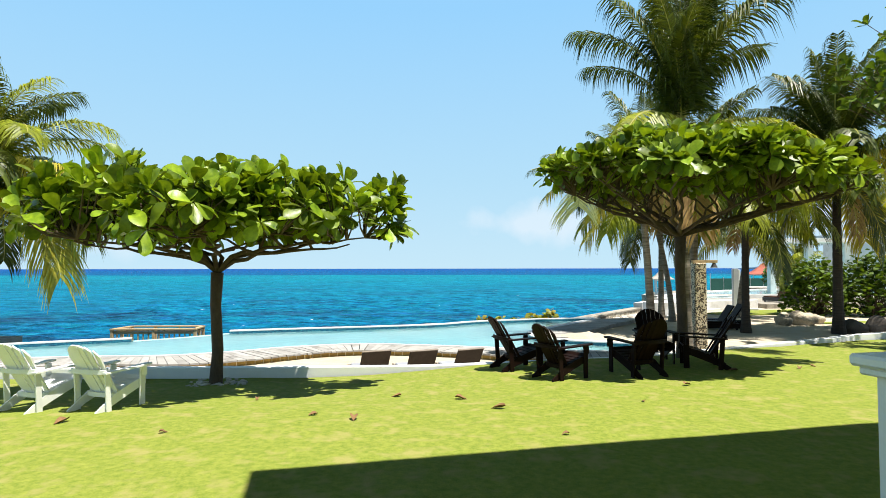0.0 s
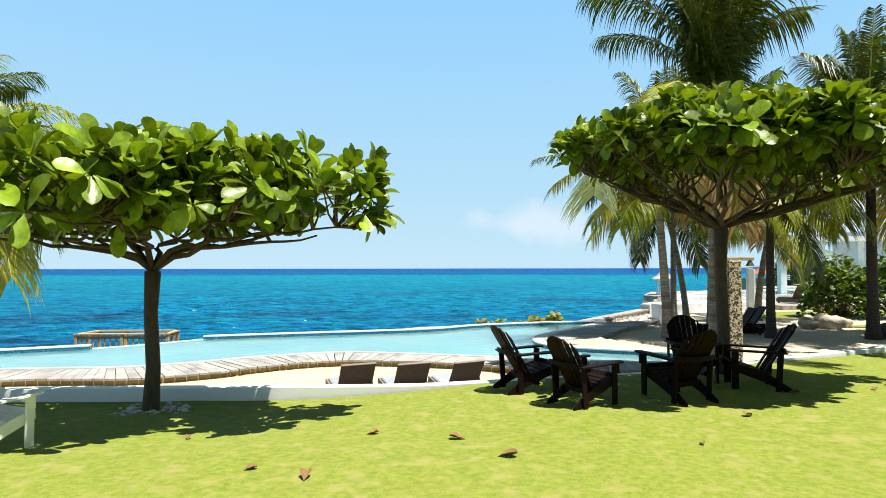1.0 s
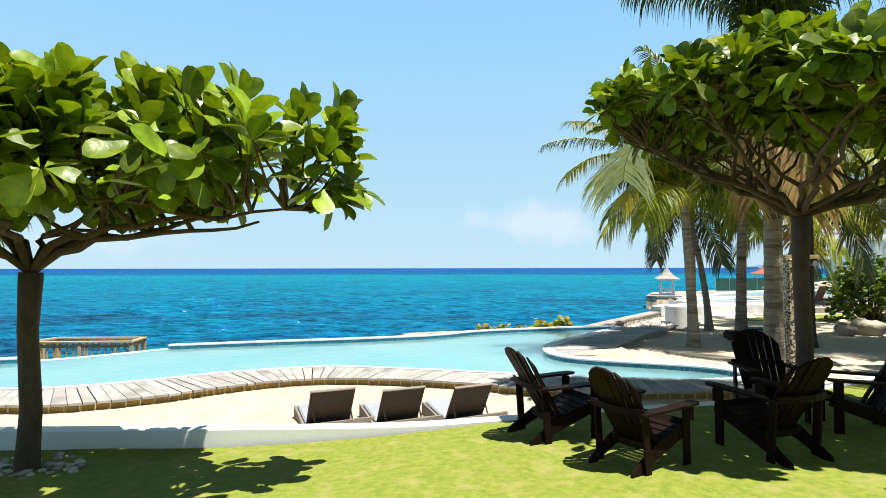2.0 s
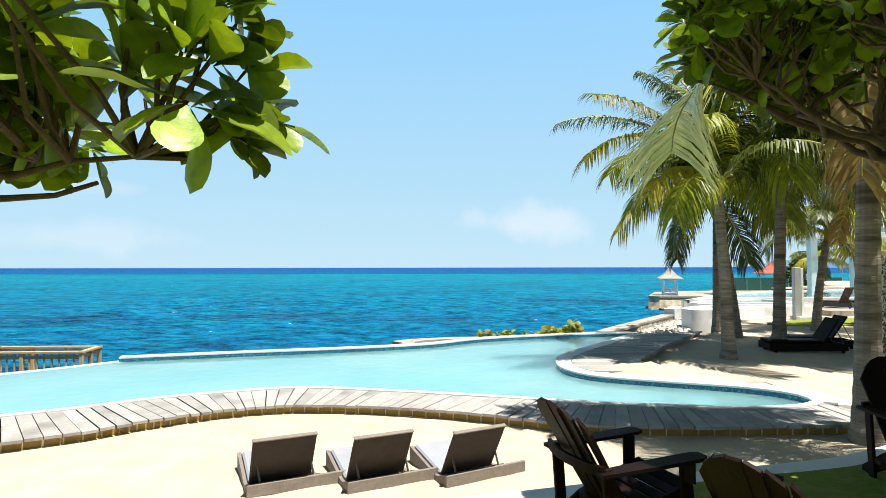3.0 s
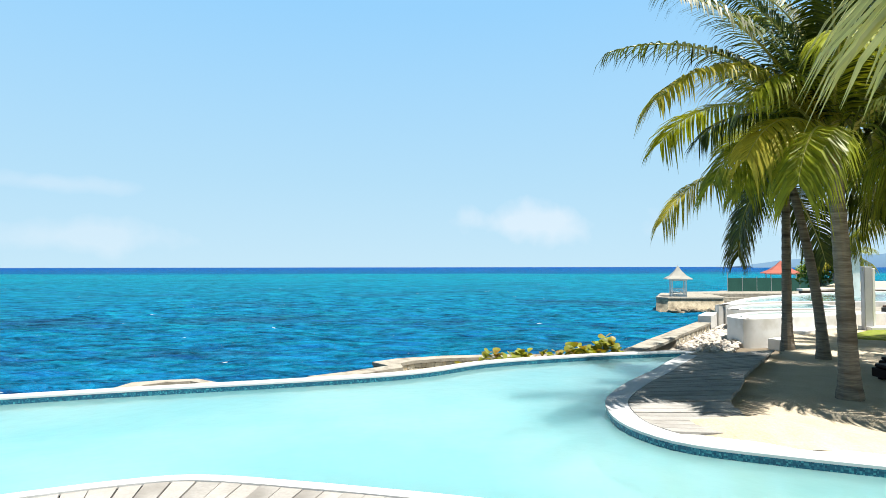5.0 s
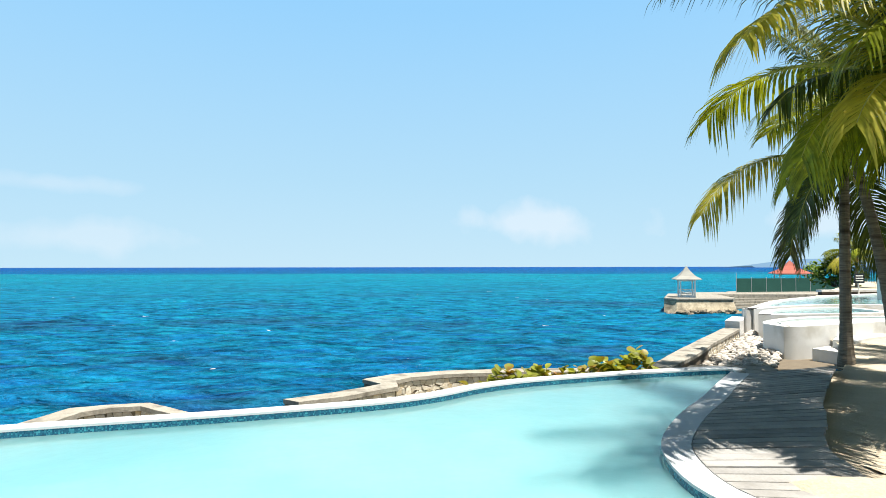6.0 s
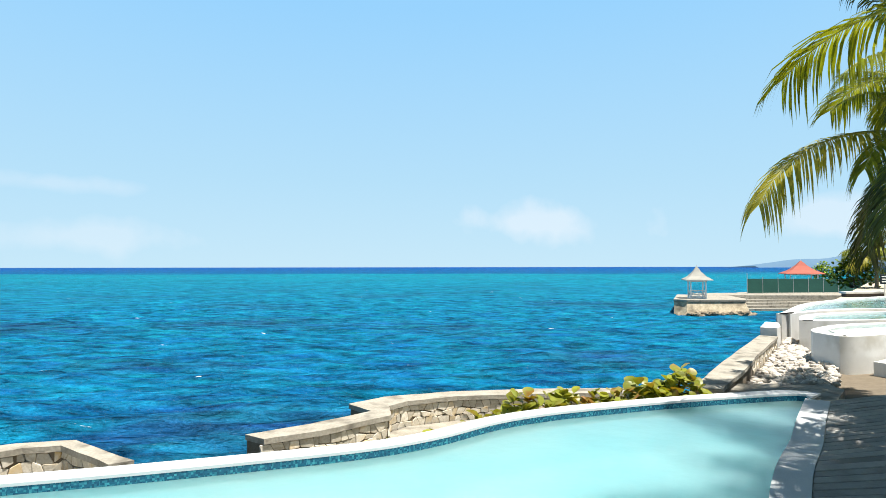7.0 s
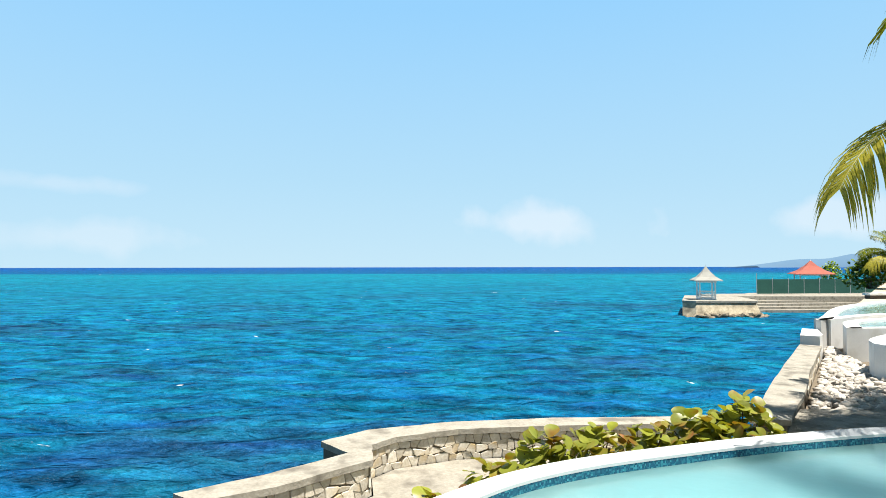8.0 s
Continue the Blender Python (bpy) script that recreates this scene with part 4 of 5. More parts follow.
for i in range(90):
    s = rnd(0.5, 1.0)
    me = rocks[i % 7]
    u = rng.random()
    px_, py_ = (31.0 + 9.2 * u, 87.6 - 0.1 * u) if i % 4 else (30.9 + 2.5 * u, 88.6 + 5 * u)
    me = dark_rocks[i % 3]
    ob = new("rock", me)
    ob.parent = jetty
    ob.matrix_local = pose(px_, py_ - rnd(0.2, 0.9), SEA + rnd(-0.1, 0.35), rnd(0, 40), rnd(0, 40), rnd(0, 360)) @ Matrix.Diagonal((s, s, s * 0.8, 1))
terrace = thing("terraced_shore", pose(0, 0, 0), "long flight of pale concrete terraces down to the water", "terrace", kind="structure")
for i in range(5):
    y = 93 + i * 1.3
    part("terrace_step", Geo().prism([(42, y), (64, y + 2.2), (64, 112), (42, 110)], SEA - 0.5, SEA + 0.35 + 0.34 * i), M["concrete"], terrace)
solid("far_terrace", Geo().prism([(42, 99), (50, 109), (66, 112), (76, 124), (120, 150), (160, 150), (160, 100), (64, 98)], SEA - 0.5, -2.5), M["concrete"], "paved shore terrace", "terrace")


def gazebo(m, label, w, post_h, eave, roof_h, roof_mat, rail, base=0.12):
    t = thing("gazebo", m, label, "gazebo")
    part("floor", Geo().box(w + 0.2, w + 0.2, base, pose(0, 0, base / 2)), M["white_paint"], t)
    h = w / 2
    for a in (-1, 1):
        for b in (-1, 1):
            part("post", Geo().box(0.16, 0.16, post_h, pose(a * h, b * h, base + post_h / 2)), M["white_paint"], t)
    z = base + post_h
    for a in range(4):
        part("beam", Geo().box(w + 0.3, 0.14, 0.22, pose(0, 0, 0, 0, 0, 90 * a) @ pose(0, -h, z - 0.05 - 0.0)), M["white_paint"], t)
        if rail:
            r = pose(0, 0, 0, 0, 0, 90 * a) @ pose(0, -h, 0)
            part("handrail", Geo().box(w - 0.16, 0.07, 0.08, r @ pose(0, 0, 1.05)), M["white_paint"], t)
            part("handrail", Geo().box(w - 0.16, 0.07, 0.08, r @ pose(0, 0, 0.25)), M["white_paint"], t)
            for s in (-1, 1):
                for sg in (-1, 1):
                    part("cross_brace", Geo().box(w * 0.56, 0.05, 0.06, r @ pose(s * w * 0.24, 0.0, 0.65, 0, sg * 31, 0)), M["white_paint"], t)
    e = h + eave
    prof = [(e, z + 0.05), (e * 0.98, z + 0.16), (e * 0.6, z + 0.16 + roof_h * 0.24), (e * 0.28, z + 0.16 + roof_h * 0.60), (0.06, z + 0.16 + roof_h)]
    g = Geo()
    for r, zz in prof:
        g.v += [(-r, -r, zz), (r, -r, zz), (r, r, zz), (-r, r, zz)]
    for i in range(len(prof) - 1):
        for s in range(4):
            q = 4 * i
            g.f.append((q + s, q + (s + 1) % 4, q + 4 + (s + 1) % 4, q + 4 + s))
    g.f += [(3, 2, 1, 0), tuple(4 * (len(prof) - 1) + s for s in range(4))]
    part("roof", g, roof_mat, t, "concave hipped shingle roof")
    part("finial", Geo().tube([(0, 0, z + 0.1 + roof_h), (0, 0, z + 0.35 + roof_h)], [0.06, 0.03], 6), M["white_paint"], t)
    return t


gazebo(pose(35.0, 91.6, -2.5, 0, 0, -14), "small white gazebo with crossed railings on the jetty", 1.85, 2.25, 0.78, 1.75, M["grey_roof"], True)
gazebo(pose(66.1, 118, -2.5, 0, 0, -20), "open pavilion with a red hipped roof", 4.2, 2.7, 0.95, 2.3, M["red_roof"], False)
fence = thing("screen_fence", pose(0, 0, 0), "dark green mesh screen fence on the terrace", "fence")
for i in range(10):
    x = 48.6 + i * 2.6
    part("post", Geo().tube([(x, 104 + i * 0.3, -2.5), (x, 104 + i * 0.3, 0.0 if i else 0.75)], 0.05, 6), M["grey_paint"], fence)
    if i < 9:
        part("panel", Geo().box(2.56, 0.04, 2.2, pose(x + 1.3, 104.15 + i * 0.3, -1.3, 0, 0, 6.6)), M["green_net"], fence)

g = Geo()
for i in range(61):
    x = 1300 + i * 30
    h = 62 * math.sin(min(i / 17, 1) * 1.57) * (0.8 + 0.35 * noise.noise((i * 0.16, 0, 0))) + 3
    g.v += [(x, 2300, SEA - 2), (x, 2330, h)]
g.f = [(2 * i, 2 * i + 2, 2 * i + 3, 2 * i + 1) for i in range(60)]
for i in range(61):
    g.v.append((1300 + i * 30, 2700, SEA - 2))
g.f += [(2 * i + 1, 2 * i + 3, 122 + i + 1, 122 + i) for i in range(60)]
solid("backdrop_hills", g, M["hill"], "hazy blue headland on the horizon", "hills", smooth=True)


# ---------------------------------------------------------------- building beside the start of the walk
BM = pose(-0.03, 4.16, 0, 0, 0, 12.8)
house = thing("villa", BM, "two-storey white villa with a wide flat eave and veranda", "house", kind="structure")
part("roof", Geo().box(16, 13, 0.3, pose(7.88, -6.88, 6.35)), M["roof_slab"], house, "flat overhanging roof")
part("wall", Geo().box(13, 0.25, 6.2, pose(8.2, -3.94, 3.1)), M["white_plaster"], house)
part("wall", Geo().box(0.25, 8.5, 6.2, pose(1.8, -8.34, 3.1)), M["white_plaster"], house)
part("veranda_floor", Geo().box(12.6, 2.2, 0.34, pose(8.0, -2.76, 0.15)), M["concrete"], house)
post = part("veranda_post", Geo().box(0.18, 0.18, 1.02, pose(1.83, -1.93, 0.83)), M["white_paint"], house, "white painted post")
part("post_cap", Geo().box(0.34, 0.34, 0.06, pose(1.83, -1.93, 1.365), 0.015), M["white_paint"], post)
part("post_cap", Geo().box(0.28, 0.28, 0.04, pose(1.83, -1.93, 1.315), 0.01), M["white_paint"], post)


# ---------------------------------------------------------------- chairs
def adirondack(name, m, mat, label, group):
    """A garden chair with a fan back, facing local +y."""
    c = thing(name, m, label, "chair", group)
    # sloping seat
    for i in range(6):
        s = i / 5
        y, z = 0.30 - 0.44 * s, 0.375 - 0.135 * s
        part("seat_slat", Geo().box(0.47, 0.080, 0.022, pose(0, y, z, 16 if i else 42)), mat, c)
    # fan back of seven slats with an arched top
    lean = 31
    for i in range(7):
        o = i - 3
        h = 0.90 - 0.0185 * o * o
        w0, w1 = 0.060, 0.074
        out = [((w0 + (w1 - w0) * j / 6) / 2, h * j / 6) for j in range(7)]
        drop = -0.0165 * o
        loop = [(x, y + (drop if j == 6 else 0)) for j, (x, y) in enumerate(out)] + [(-x, y - (drop if j == 6 else 0)) for j, (x, y) in reversed(list(enumerate(out)))]
        n = len(loop)
        verts = [(x, -0.010, y) for x, y in loop] + [(x, 0.010, y) for x, y in loop]
        faces = [tuple(range(n)), tuple(range(2 * n - 1, n - 1, -1))] + [(a, n + a, n + (a + 1) % n, (a + 1) % n) for a in range(n)]
        mm = pose(0, -0.11, 0.165, lean) @ pose(o * 0.066, 0.0055 * o * o, 0, 0, o * 1.05, 0)
        part("back_slat", Geo().add(verts, faces, mm), mat, c)
    # curved rails across the back
    for z, y, w in ((0.56, -0.365, 0.60), (0.22, -0.165, 0.47)):
        g = Geo()
        for i in range(7):
            a = (i - 3) / 3
            yy = y + 0.055 * a * a
            g.v += [(a * w / 2, yy - 0.03, z - 0.03), (a * w / 2, yy - 0.03, z + 0.03), (a * w / 2, yy - 0.058, z - 0.03), (a * w / 2, yy - 0.058, z + 0.03)]
        for i in range(6):
            p, q = 4 * i, 4 * i + 4
            g.f += [(p, q, q + 1, p + 1), (p + 2, p + 3, q + 3, q + 2), (p + 1, q + 1, q + 3, p + 3), (p, p + 2, q + 2, q)]
        g.f += [(0, 1, 3, 2), (24, 26, 27, 25)]
        part("back_rail", g, mat, c)
    for s in (-1, 1):
        # long side skid from the front of the seat to the ground behind
        side = [(0.35, 0.40), (0.36, 0.29), (0.08, 0.19), (-0.18, 0.09), (-0.36, 0.0), (-0.46, 0.0), (-0.45, 0.045), (-0.16, 0.235), (0.08, 0.325)]
        n = len(side)
        verts = [(s * 0.244 - 0.012, y, z) for y, z in side] + [(s * 0.244 + 0.012, y, z) for y, z in side]
        faces = [tuple(range(n)), tuple(range(2 * n - 1, n - 1, -1))] + [(a, n + a, n + (a + 1) % n, (a + 1) % n) for a in range(n)]
        part("skid", Geo().add(verts, faces), mat, c)
        part("front_leg", Geo().box(0.026, 0.095, 0.545, pose(s * 0.272, 0.28, 0.2725)), mat, c)
        part("rear_leg", Geo().box(0.026, 0.08, 0.57, pose(s * 0.276, -0.29, 0.285, 4)), mat, c)
        arm = [(-0.045, -0.36), (0.045, -0.36), (0.06, -0.15), (0.075, 0.18), (0.075, 0.36), (0.045, 0.41), (-0.03, 0.41), (-0.05, 0.36), (-0.055, 0.18), (-0.05, -0.15)]
        part("armrest", Geo().prism([(s * (0.29 + x), y) for x, y in arm], 0.547, 0.569, pose(0, 0, 0.0, 2)), mat, c)
        part("arm_bracket", Geo().prism([(s * 0.286, 0.25), (s * 0.345, 0.29), (s * 0.286, 0.31)], 0.42, 0.546), mat, c)
    return c


WHITE, DARK = M["white_paint"], M["dark_wood"]


def seat_at(x, y, turn, s=1.0):
    return pose(x, y, lawn_z(x, y) - 0.005, 0, 0, turn) @ Matrix.Diagonal((s, s, s, 1))


w1 = adirondack("adirondack_chair", seat_at(-5.22, 7.42, -16, 0.96), WHITE, "white painted wooden adirondack chair on the lawn", "white chairs on the lawn")
copy_thing(w1, seat_at(-4.32, 7.38, -18, 0.96))
d1 = adirondack("adirondack_chair", seat_at(1.32, 10.15, -70), DARK, "dark-stained wooden adirondack chair on the lawn", "dark chairs in a circle")
copy_thing(d1, seat_at(1.90, 9.24, -58, 0.95))
copy_thing(d1, seat_at(3.2, 9.56, 20, 1.03))
copy_thing(d1, seat_at(3.99, 10.85, 172, 1.02))
copy_thing(d1, seat_at(4.62, 10.28, 74))


# ---------------------------------------------------------------- sun loungers
def lounger(name, m, label, group, frame_mat, back_mat, pad_mat, rise=43, w=0.68, length=1.5, low=0.17, back=0.52):
    """A sun lounger whose foot points to local +y, its backrest raised."""
    c = thing(name, m, label, "sun lounger", group)
    for s in (-1, 1):
        part("side_rail", Geo().box(0.06, length, low - 0.08, pose(s * (w / 2), length / 2 - 0.55, low / 2 + 0.02)), frame_mat, c)
        for y in (-0.45, length - 0.68):
            part("leg", Geo().box(0.07, 0.07, low - 0.04, pose(s * (w / 2 - 0.004), y, low / 2 - 0.02)), frame_mat, c)
    for y in (-0.55, length - 0.55):
        part("end_rail", Geo().box(w + 0.05, 0.05, low - 0.09, pose(0, y, low / 2 + 0.02)), frame_mat, c)
    part("seat_pad", Geo().box(w - 0.03, length - 0.62, 0.07, pose(0, length / 2 - 0.24, low + 0.03), 0.02), pad_mat, c)
    mm = pose(0, 0.05, low + 0.01) @ pose(0, 0, 0, -rise) @ pose(0, -back / 2, 0)
    part("backrest", Geo().box(w, back, 0.05, mm, 0.015), back_mat, c)
    a = math.radians(rise)
    ty, tz = 0.05 - 0.7 * back * math.cos(a), low + 0.7 * back * math.sin(a)
    for s in (-1, 1):
        part("strut", Geo().tube([(s * (w / 2 - 0.06), ty, tz), (s * (w / 2 - 0.06), -0.50, low - 0.02)], 0.012, 6), M["dark_metal"], c)
    return c


def beach_lounger(name, m, label, group):
    """A low boxed beach lounger: solid dipping sides, a sloping pad towards local +y and a steep raised back."""
    c = thing(name, m, label, "sun lounger", group)
    dip = [(0.66, 0.0), (0.66, 0.20), (0.06, 0.065), (-0.02, 0.07), (-0.17, 0.135), (-0.17, 0.0)]
    n = len(dip)
    for x in (-0.37, 0.30):
        verts = [(x, y, z) for y, z in dip] + [(x + 0.035, y, z) for y, z in dip]
        faces = [tuple(range(n)), tuple(range(2 * n - 1, n - 1, -1))] + [(a, n + a, n + (a + 1) % n, (a + 1) % n) for a in range(n)]
        part("side_panel", Geo().add(verts, faces), M["wicker"], c)
    part("head_board", Geo().box(0.96, 0.035, 0.13, pose(0.11, -0.19, 0.065), 0.006), M["wicker"], c)
    part("foot_board", Geo().box(0.63, 0.035, 0.19, pose(-0.018, 0.64, 0.095), 0.006), M["wicker"], c)
    part("pad", Geo().box(0.62, 0.60, 0.06, pose(-0.018, 0.33, 0.135, 12), 0.02), M["cushion"], c, "blue-grey pad")
    lean = pose(-0.03, -0.01, 0.075, 28)
    part("backrest", Geo().box(0.60, 0.035, 0.60, lean @ pose(0, 0, 0.30), 0.008), M["sling"], c, "dark panel backrest")
    part("edge_trim", Geo().box(0.61, 0.045, 0.018, lean @ pose(0, 0, 0.606), 0.004), M["wicker"], c)
    for x in (-0.27, 0.24):
        part("strut", Geo().tube([(x, -0.13, 0.32), (x + 0.03, -0.175, 0.10)], 0.011, 6), M["dark_metal"], c)
    return c


BIG = Matrix.Diagonal((1.1, 1.08, 1.0, 1))
l1 = beach_lounger("beach_lounger", pose(-1.58, 12.74, SAND + 0.005, 0, 0, 25) @ BIG, "low grey beach lounger with a raised dark back on the sand", "loungers in a row")
copy_thing(l1, pose(-0.55, 12.82, SAND + 0.005, 0, 0, 25))
copy_thing(l1, pose(0.47, 13.0, SAND + 0.005, 0, 0, 28))
p1 = lounger("sun_lounger", pose(10.85, 22.35, SAND + 0.01, 0, 0, 84), "dark wooden sun lounger in the palm shade", "loungers under the palms", M["dark_wood"], M["dark_wood"], M["dark_wood"], rise=57, length=2.0, low=0.27, back=0.78)
copy_thing(p1, pose(11.65, 23.15, SAND + 0.01, 0, 0, 82))
b1 = lounger("sun_lounger", pose(20.9, 35.3, -0.34, 0, 0, 28), "brown sling sun lounger on the pool terrace", "loungers on the terrace", M["dark_metal"], M["brown_sling"], M["brown_sling"], rise=66, w=0.8, low=0.3, back=0.82)
copy_thing(b1, pose(22.15, 35.5, -0.34, 0, 0, 28))
solid("terrace_floor", Geo().prism([(18.9, 33.4), (26, 34.4), (32, 35.8), (32, 41.2), (24, 40.4), (20.0, 39.4), (19.9, 37.0), (18.9, 35.4)], SAND - 0.2, -0.35), M["concrete"], "pale paved terrace by the raised pools", "terrace")

# ---------------------------------------------------------------- shower column, posts, sign, rail
shower = thing("shower_column", pose(6.31, 14.12, SAND), "mosaic-clad outdoor shower column with a wooden arm", "shower")
part("column", Geo().box(0.29, 0.26, 2.54, pose(0, 0, 1.27), 0.02), M["mosaic"], shower, "pebble mosaic column")
part("arm", Geo().box(0.62, 0.10, 0.07, pose(0.14, -0.02, 2.575)), M["rail_wood"], shower, "wooden arm")
part("shower_head", Geo().tube([(0.38, -0.02, 2.54), (0.38, -0.02, 2.42)], [0.03, 0.09], 10), M["dark_metal"], shower)
tp = thing("tall_post", pose(16.3, 31.9, SAND), "grey square shower post on a white base slab", "post")
part("shaft", Geo().box(0.30, 0.22, 2.36, pose(0, 0, 1.18), 0.02), M["grey_paint"], tp)
part("side_panel", Geo().box(0.10, 0.20, 2.30, pose(0.21, 0, 1.15), 0.01), M["white_paint"], tp, "white side panel")
part("base", Geo().box(1.2, 0.7, 0.14, pose(0.5, 0, 0.07)), M["white_plaster"], tp)
sg = thing("sign", pose(34.9, 59.4, -0.9), "white sign board with illegible dark lettering", "sign")
part("pole", Geo().tube([(0, 0, -0.4), (0, 0, 2.0)], 0.06, 8), M["white_paint"], sg)
board = part("board", Geo().box(0.85, 0.05, 0.78, pose(0, -0.09, 1.68)), M["dark_window"], sg, "dark blue board")
for i in range(3):
    part("text_bar", Geo().box(0.62, 0.02, 0.08, pose(0, -0.125, 1.88 - i * 0.2)), M["white_paint"], board)
pl = thing("planter_wall", pose(0, 0, 0), "low dark planter wall with a white top", "wall", kind="structure")
part("body", Geo().box(14, 0.5, 1.3, pose(38.9, 60.2, -1.0, 0, 0, 4)), M["dark_rock"], pl)
part("top", Geo().box(14.2, 0.7, 0.16, pose(38.9, 60.2, -0.26, 0, 0, 4)), M["white_plaster"], pl)

pier = thing("viewing_pier", pose(0, 0, 0), "timber viewing pier with pale wooden railings over the sea", "pier")
part("floor", Geo().box(3.7, 1.3, 0.12, pose(-11.3, 22.95, -1.62)), M["rail_wood"], pier)
for a, b in (((-13.05, 22.3), (-9.85, 22.45)), ((-12.9, 23.45), (-9.98, 23.5)), ((-13.05, 22.3), (-12.9, 23.45)), ((-9.85, 22.45), (-9.98, 23.5))):
    a, b = Vector(a), Vector(b)
    d = b - a
    turn = math.degrees(math.atan2(d.y, d.x))
    mid = (a + b) / 2
    part("top_rail", Geo().box(d.length + 0.12, 0.14, 0.06, pose(mid.x, mid.y, -0.58, 0, 0, turn)), M["rail_wood"], pier)
    part("under_rail", Geo().box(d.length, 0.05, 0.10, pose(mid.x, mid.y, -0.71, 0, 0, turn)), M["rail_wood"], pier)
    n = max(2, round(d.length / (0.2 if a.y < 22.6 and b.y < 22.6 else 0.9)))
    for i in range(n + 1):
        p = a.lerp(b, i / n)
        big = i in (0, n, n // 2)
        part("baluster" if not big else "rail_post", Geo().box(0.10 if big else 0.045, 0.10 if big else 0.045, 0.96, pose(p.x, p.y, -1.08, 0, 0, turn)), M["rail_wood"], pier)
for x in (-12.9, -10.0):
    for y in (22.45, 23.4):
        part("pile", Geo().tube([(x, y, SEA - 0.6), (x, y, -1.62)], 0.12, 8), M["rail_wood"], pier)

# ---------------------------------------------------------------- villa and pergola across the terrace
v2 = thing("beach_house", pose(0, 0, 0), "white two-storey beach house with a pergola and dark openings", "house", kind="structure")
part("wall", Geo().box(26, 8, 5.2, pose(51, 53, 2.0)), M["white_plaster"], v2)
part("roof", Geo().box(28, 10, 0.4, pose(51, 53, 4.75)), M["roof_slab"], v2)
for i in range(5):
    w = part("window", Geo().box(2.4, 0.2, 1.7, pose(40.5 + i * 4.4, 48.98, 2.9)), M["dark_window"], v2)
    part("window_frame", Geo().box(2.7, 0.1, 0.14, pose(40.5 + i * 4.4, 48.9, 3.82)), M["white_paint"], w)
part("balcony", Geo().box(24, 1.2, 0.25, pose(51, 48.4, 1.7)), M["white_plaster"], v2)
for x, y in ((26.8, 46.6), (30.0, 46.8), (33.2, 47.0)):
    part("pergola_column", Geo().box(0.5, 0.5, 4.3, pose(x, y, 1.75), 0.03), M["white_plaster"], v2)
part("pergola_roof", Geo().box(8.0, 2.2, 0.35, pose(30.6, 47.0, 4.0)), M["white_plaster"], v2)


# ---------------------------------------------------------------- palms
def frond_mesh(seed, e0, e1, length=4.1, leaf=0.95, ragged=0.0, pairs=92, hang=1.0, bare=0.12, bow=1.25, wide=1.0, sway=None, ahead=1.0):
    """A palm frond along local +x: an arching stem with two rows of drooping leaflets, longer in the middle; sway swings the tip sideways."""
    r = random.Random(seed)
    g, stem = Geo(), []
    p, n = Vector((0, 0, 0)), 14
    dirs = []
    bend = r.uniform(-16, 16)
    sway = bend if sway is None else sway
    for i in range(n + 1):
        s = i / n
        e = radians(e0 + (e1 - e0) * s ** bow)
        a = radians(sway * s * s)
        d = Vector((math.cos(e) * math.cos(a), math.cos(e) * math.sin(a), math.sin(e)))
        stem.append(p.copy())
        dirs.append(d)
        p = p + d * (length / n)
    g.tube(stem, [0.040 * (1 - 0.88 * i / n) + 0.003 for i in range(n + 1)], 4)
    stem_faces = len(g.f)
    twist = r.uniform(-0.35, 0.35)
    for k in range(pairs):
        s = bare + (1 - bare) * k / (pairs - 1)
        f = s * n
        i = min(int(f), n - 1)
        o = stem[i].lerp(stem[i + 1], f - i)
        t = dirs[i].lerp(dirs[i + 1], f - i).normalized()
        side = t.cross(Vector((0, 0, 1)))
        side = side.normalized() if side.length > 0.05 else Vector((0, 1, 0))
        up = side.cross(t)
        ln = leaf * (0.45 + 0.55 * math.sin(math.pi * min(1, 0.14 + 0.74 * s)) ** 0.8) * (1 if s < 0.9 else 0.8)
        for sg in (-1, 1):
            if r.random() < ragged:
                continue
            l2 = ln * r.uniform(0.85, 1.1)
            fwd = (0.35 + 0.7 * s) * ahead + r.uniform(-0.12, 0.12)
            d = (side * sg + t * fwd + up * (r.uniform(0.05, 0.35) + twist * sg)).normalized()
            w = 0.0215 * wide * r.uniform(0.8, 1.2)
            wv = (t * 1.0 - d * t.dot(d)).normalized() * w
            drop = (r.uniform(0.14, 0.36) + 0.14 * s) * hang
            m1 = o + d * l2 * 0.42 + Vector((0, 0, -drop * 0.24 * l2))
            m2 = o + d * l2 * 0.76 + Vector((0, 0, -drop * 1.0 * l2))
            tip = o + d * l2 * 0.92 + Vector((0, 0, -drop * 1.9 * l2))
            q = len(g.v)
            g.v += [tuple(v) for v in (o - wv * 0.5, o + wv * 0.5, m1 - wv, m1 + wv, m2 - wv * 0.7, m2 + wv * 0.7, tip)]
            g.f += [(q, q + 1, q + 3, q + 2), (q + 2, q + 3, q + 5, q + 4), (q + 4, q + 5, q + 6)]
    me = bpy.data.meshes.new("frond")
    me.from_pydata(g.v, [], g.f)
    me["stem"] = stem_faces
    return me


def frond_kind(seed, e0, e1, mat, **kw):
    me = frond_mesh(seed, e0, e1, **kw)
    n = me["stem"]
    me.materials.append(mat)
    me.materials.append(M["rachis"])
    for f in me.polygons[:n]:
        f.material_index = 1
    return me


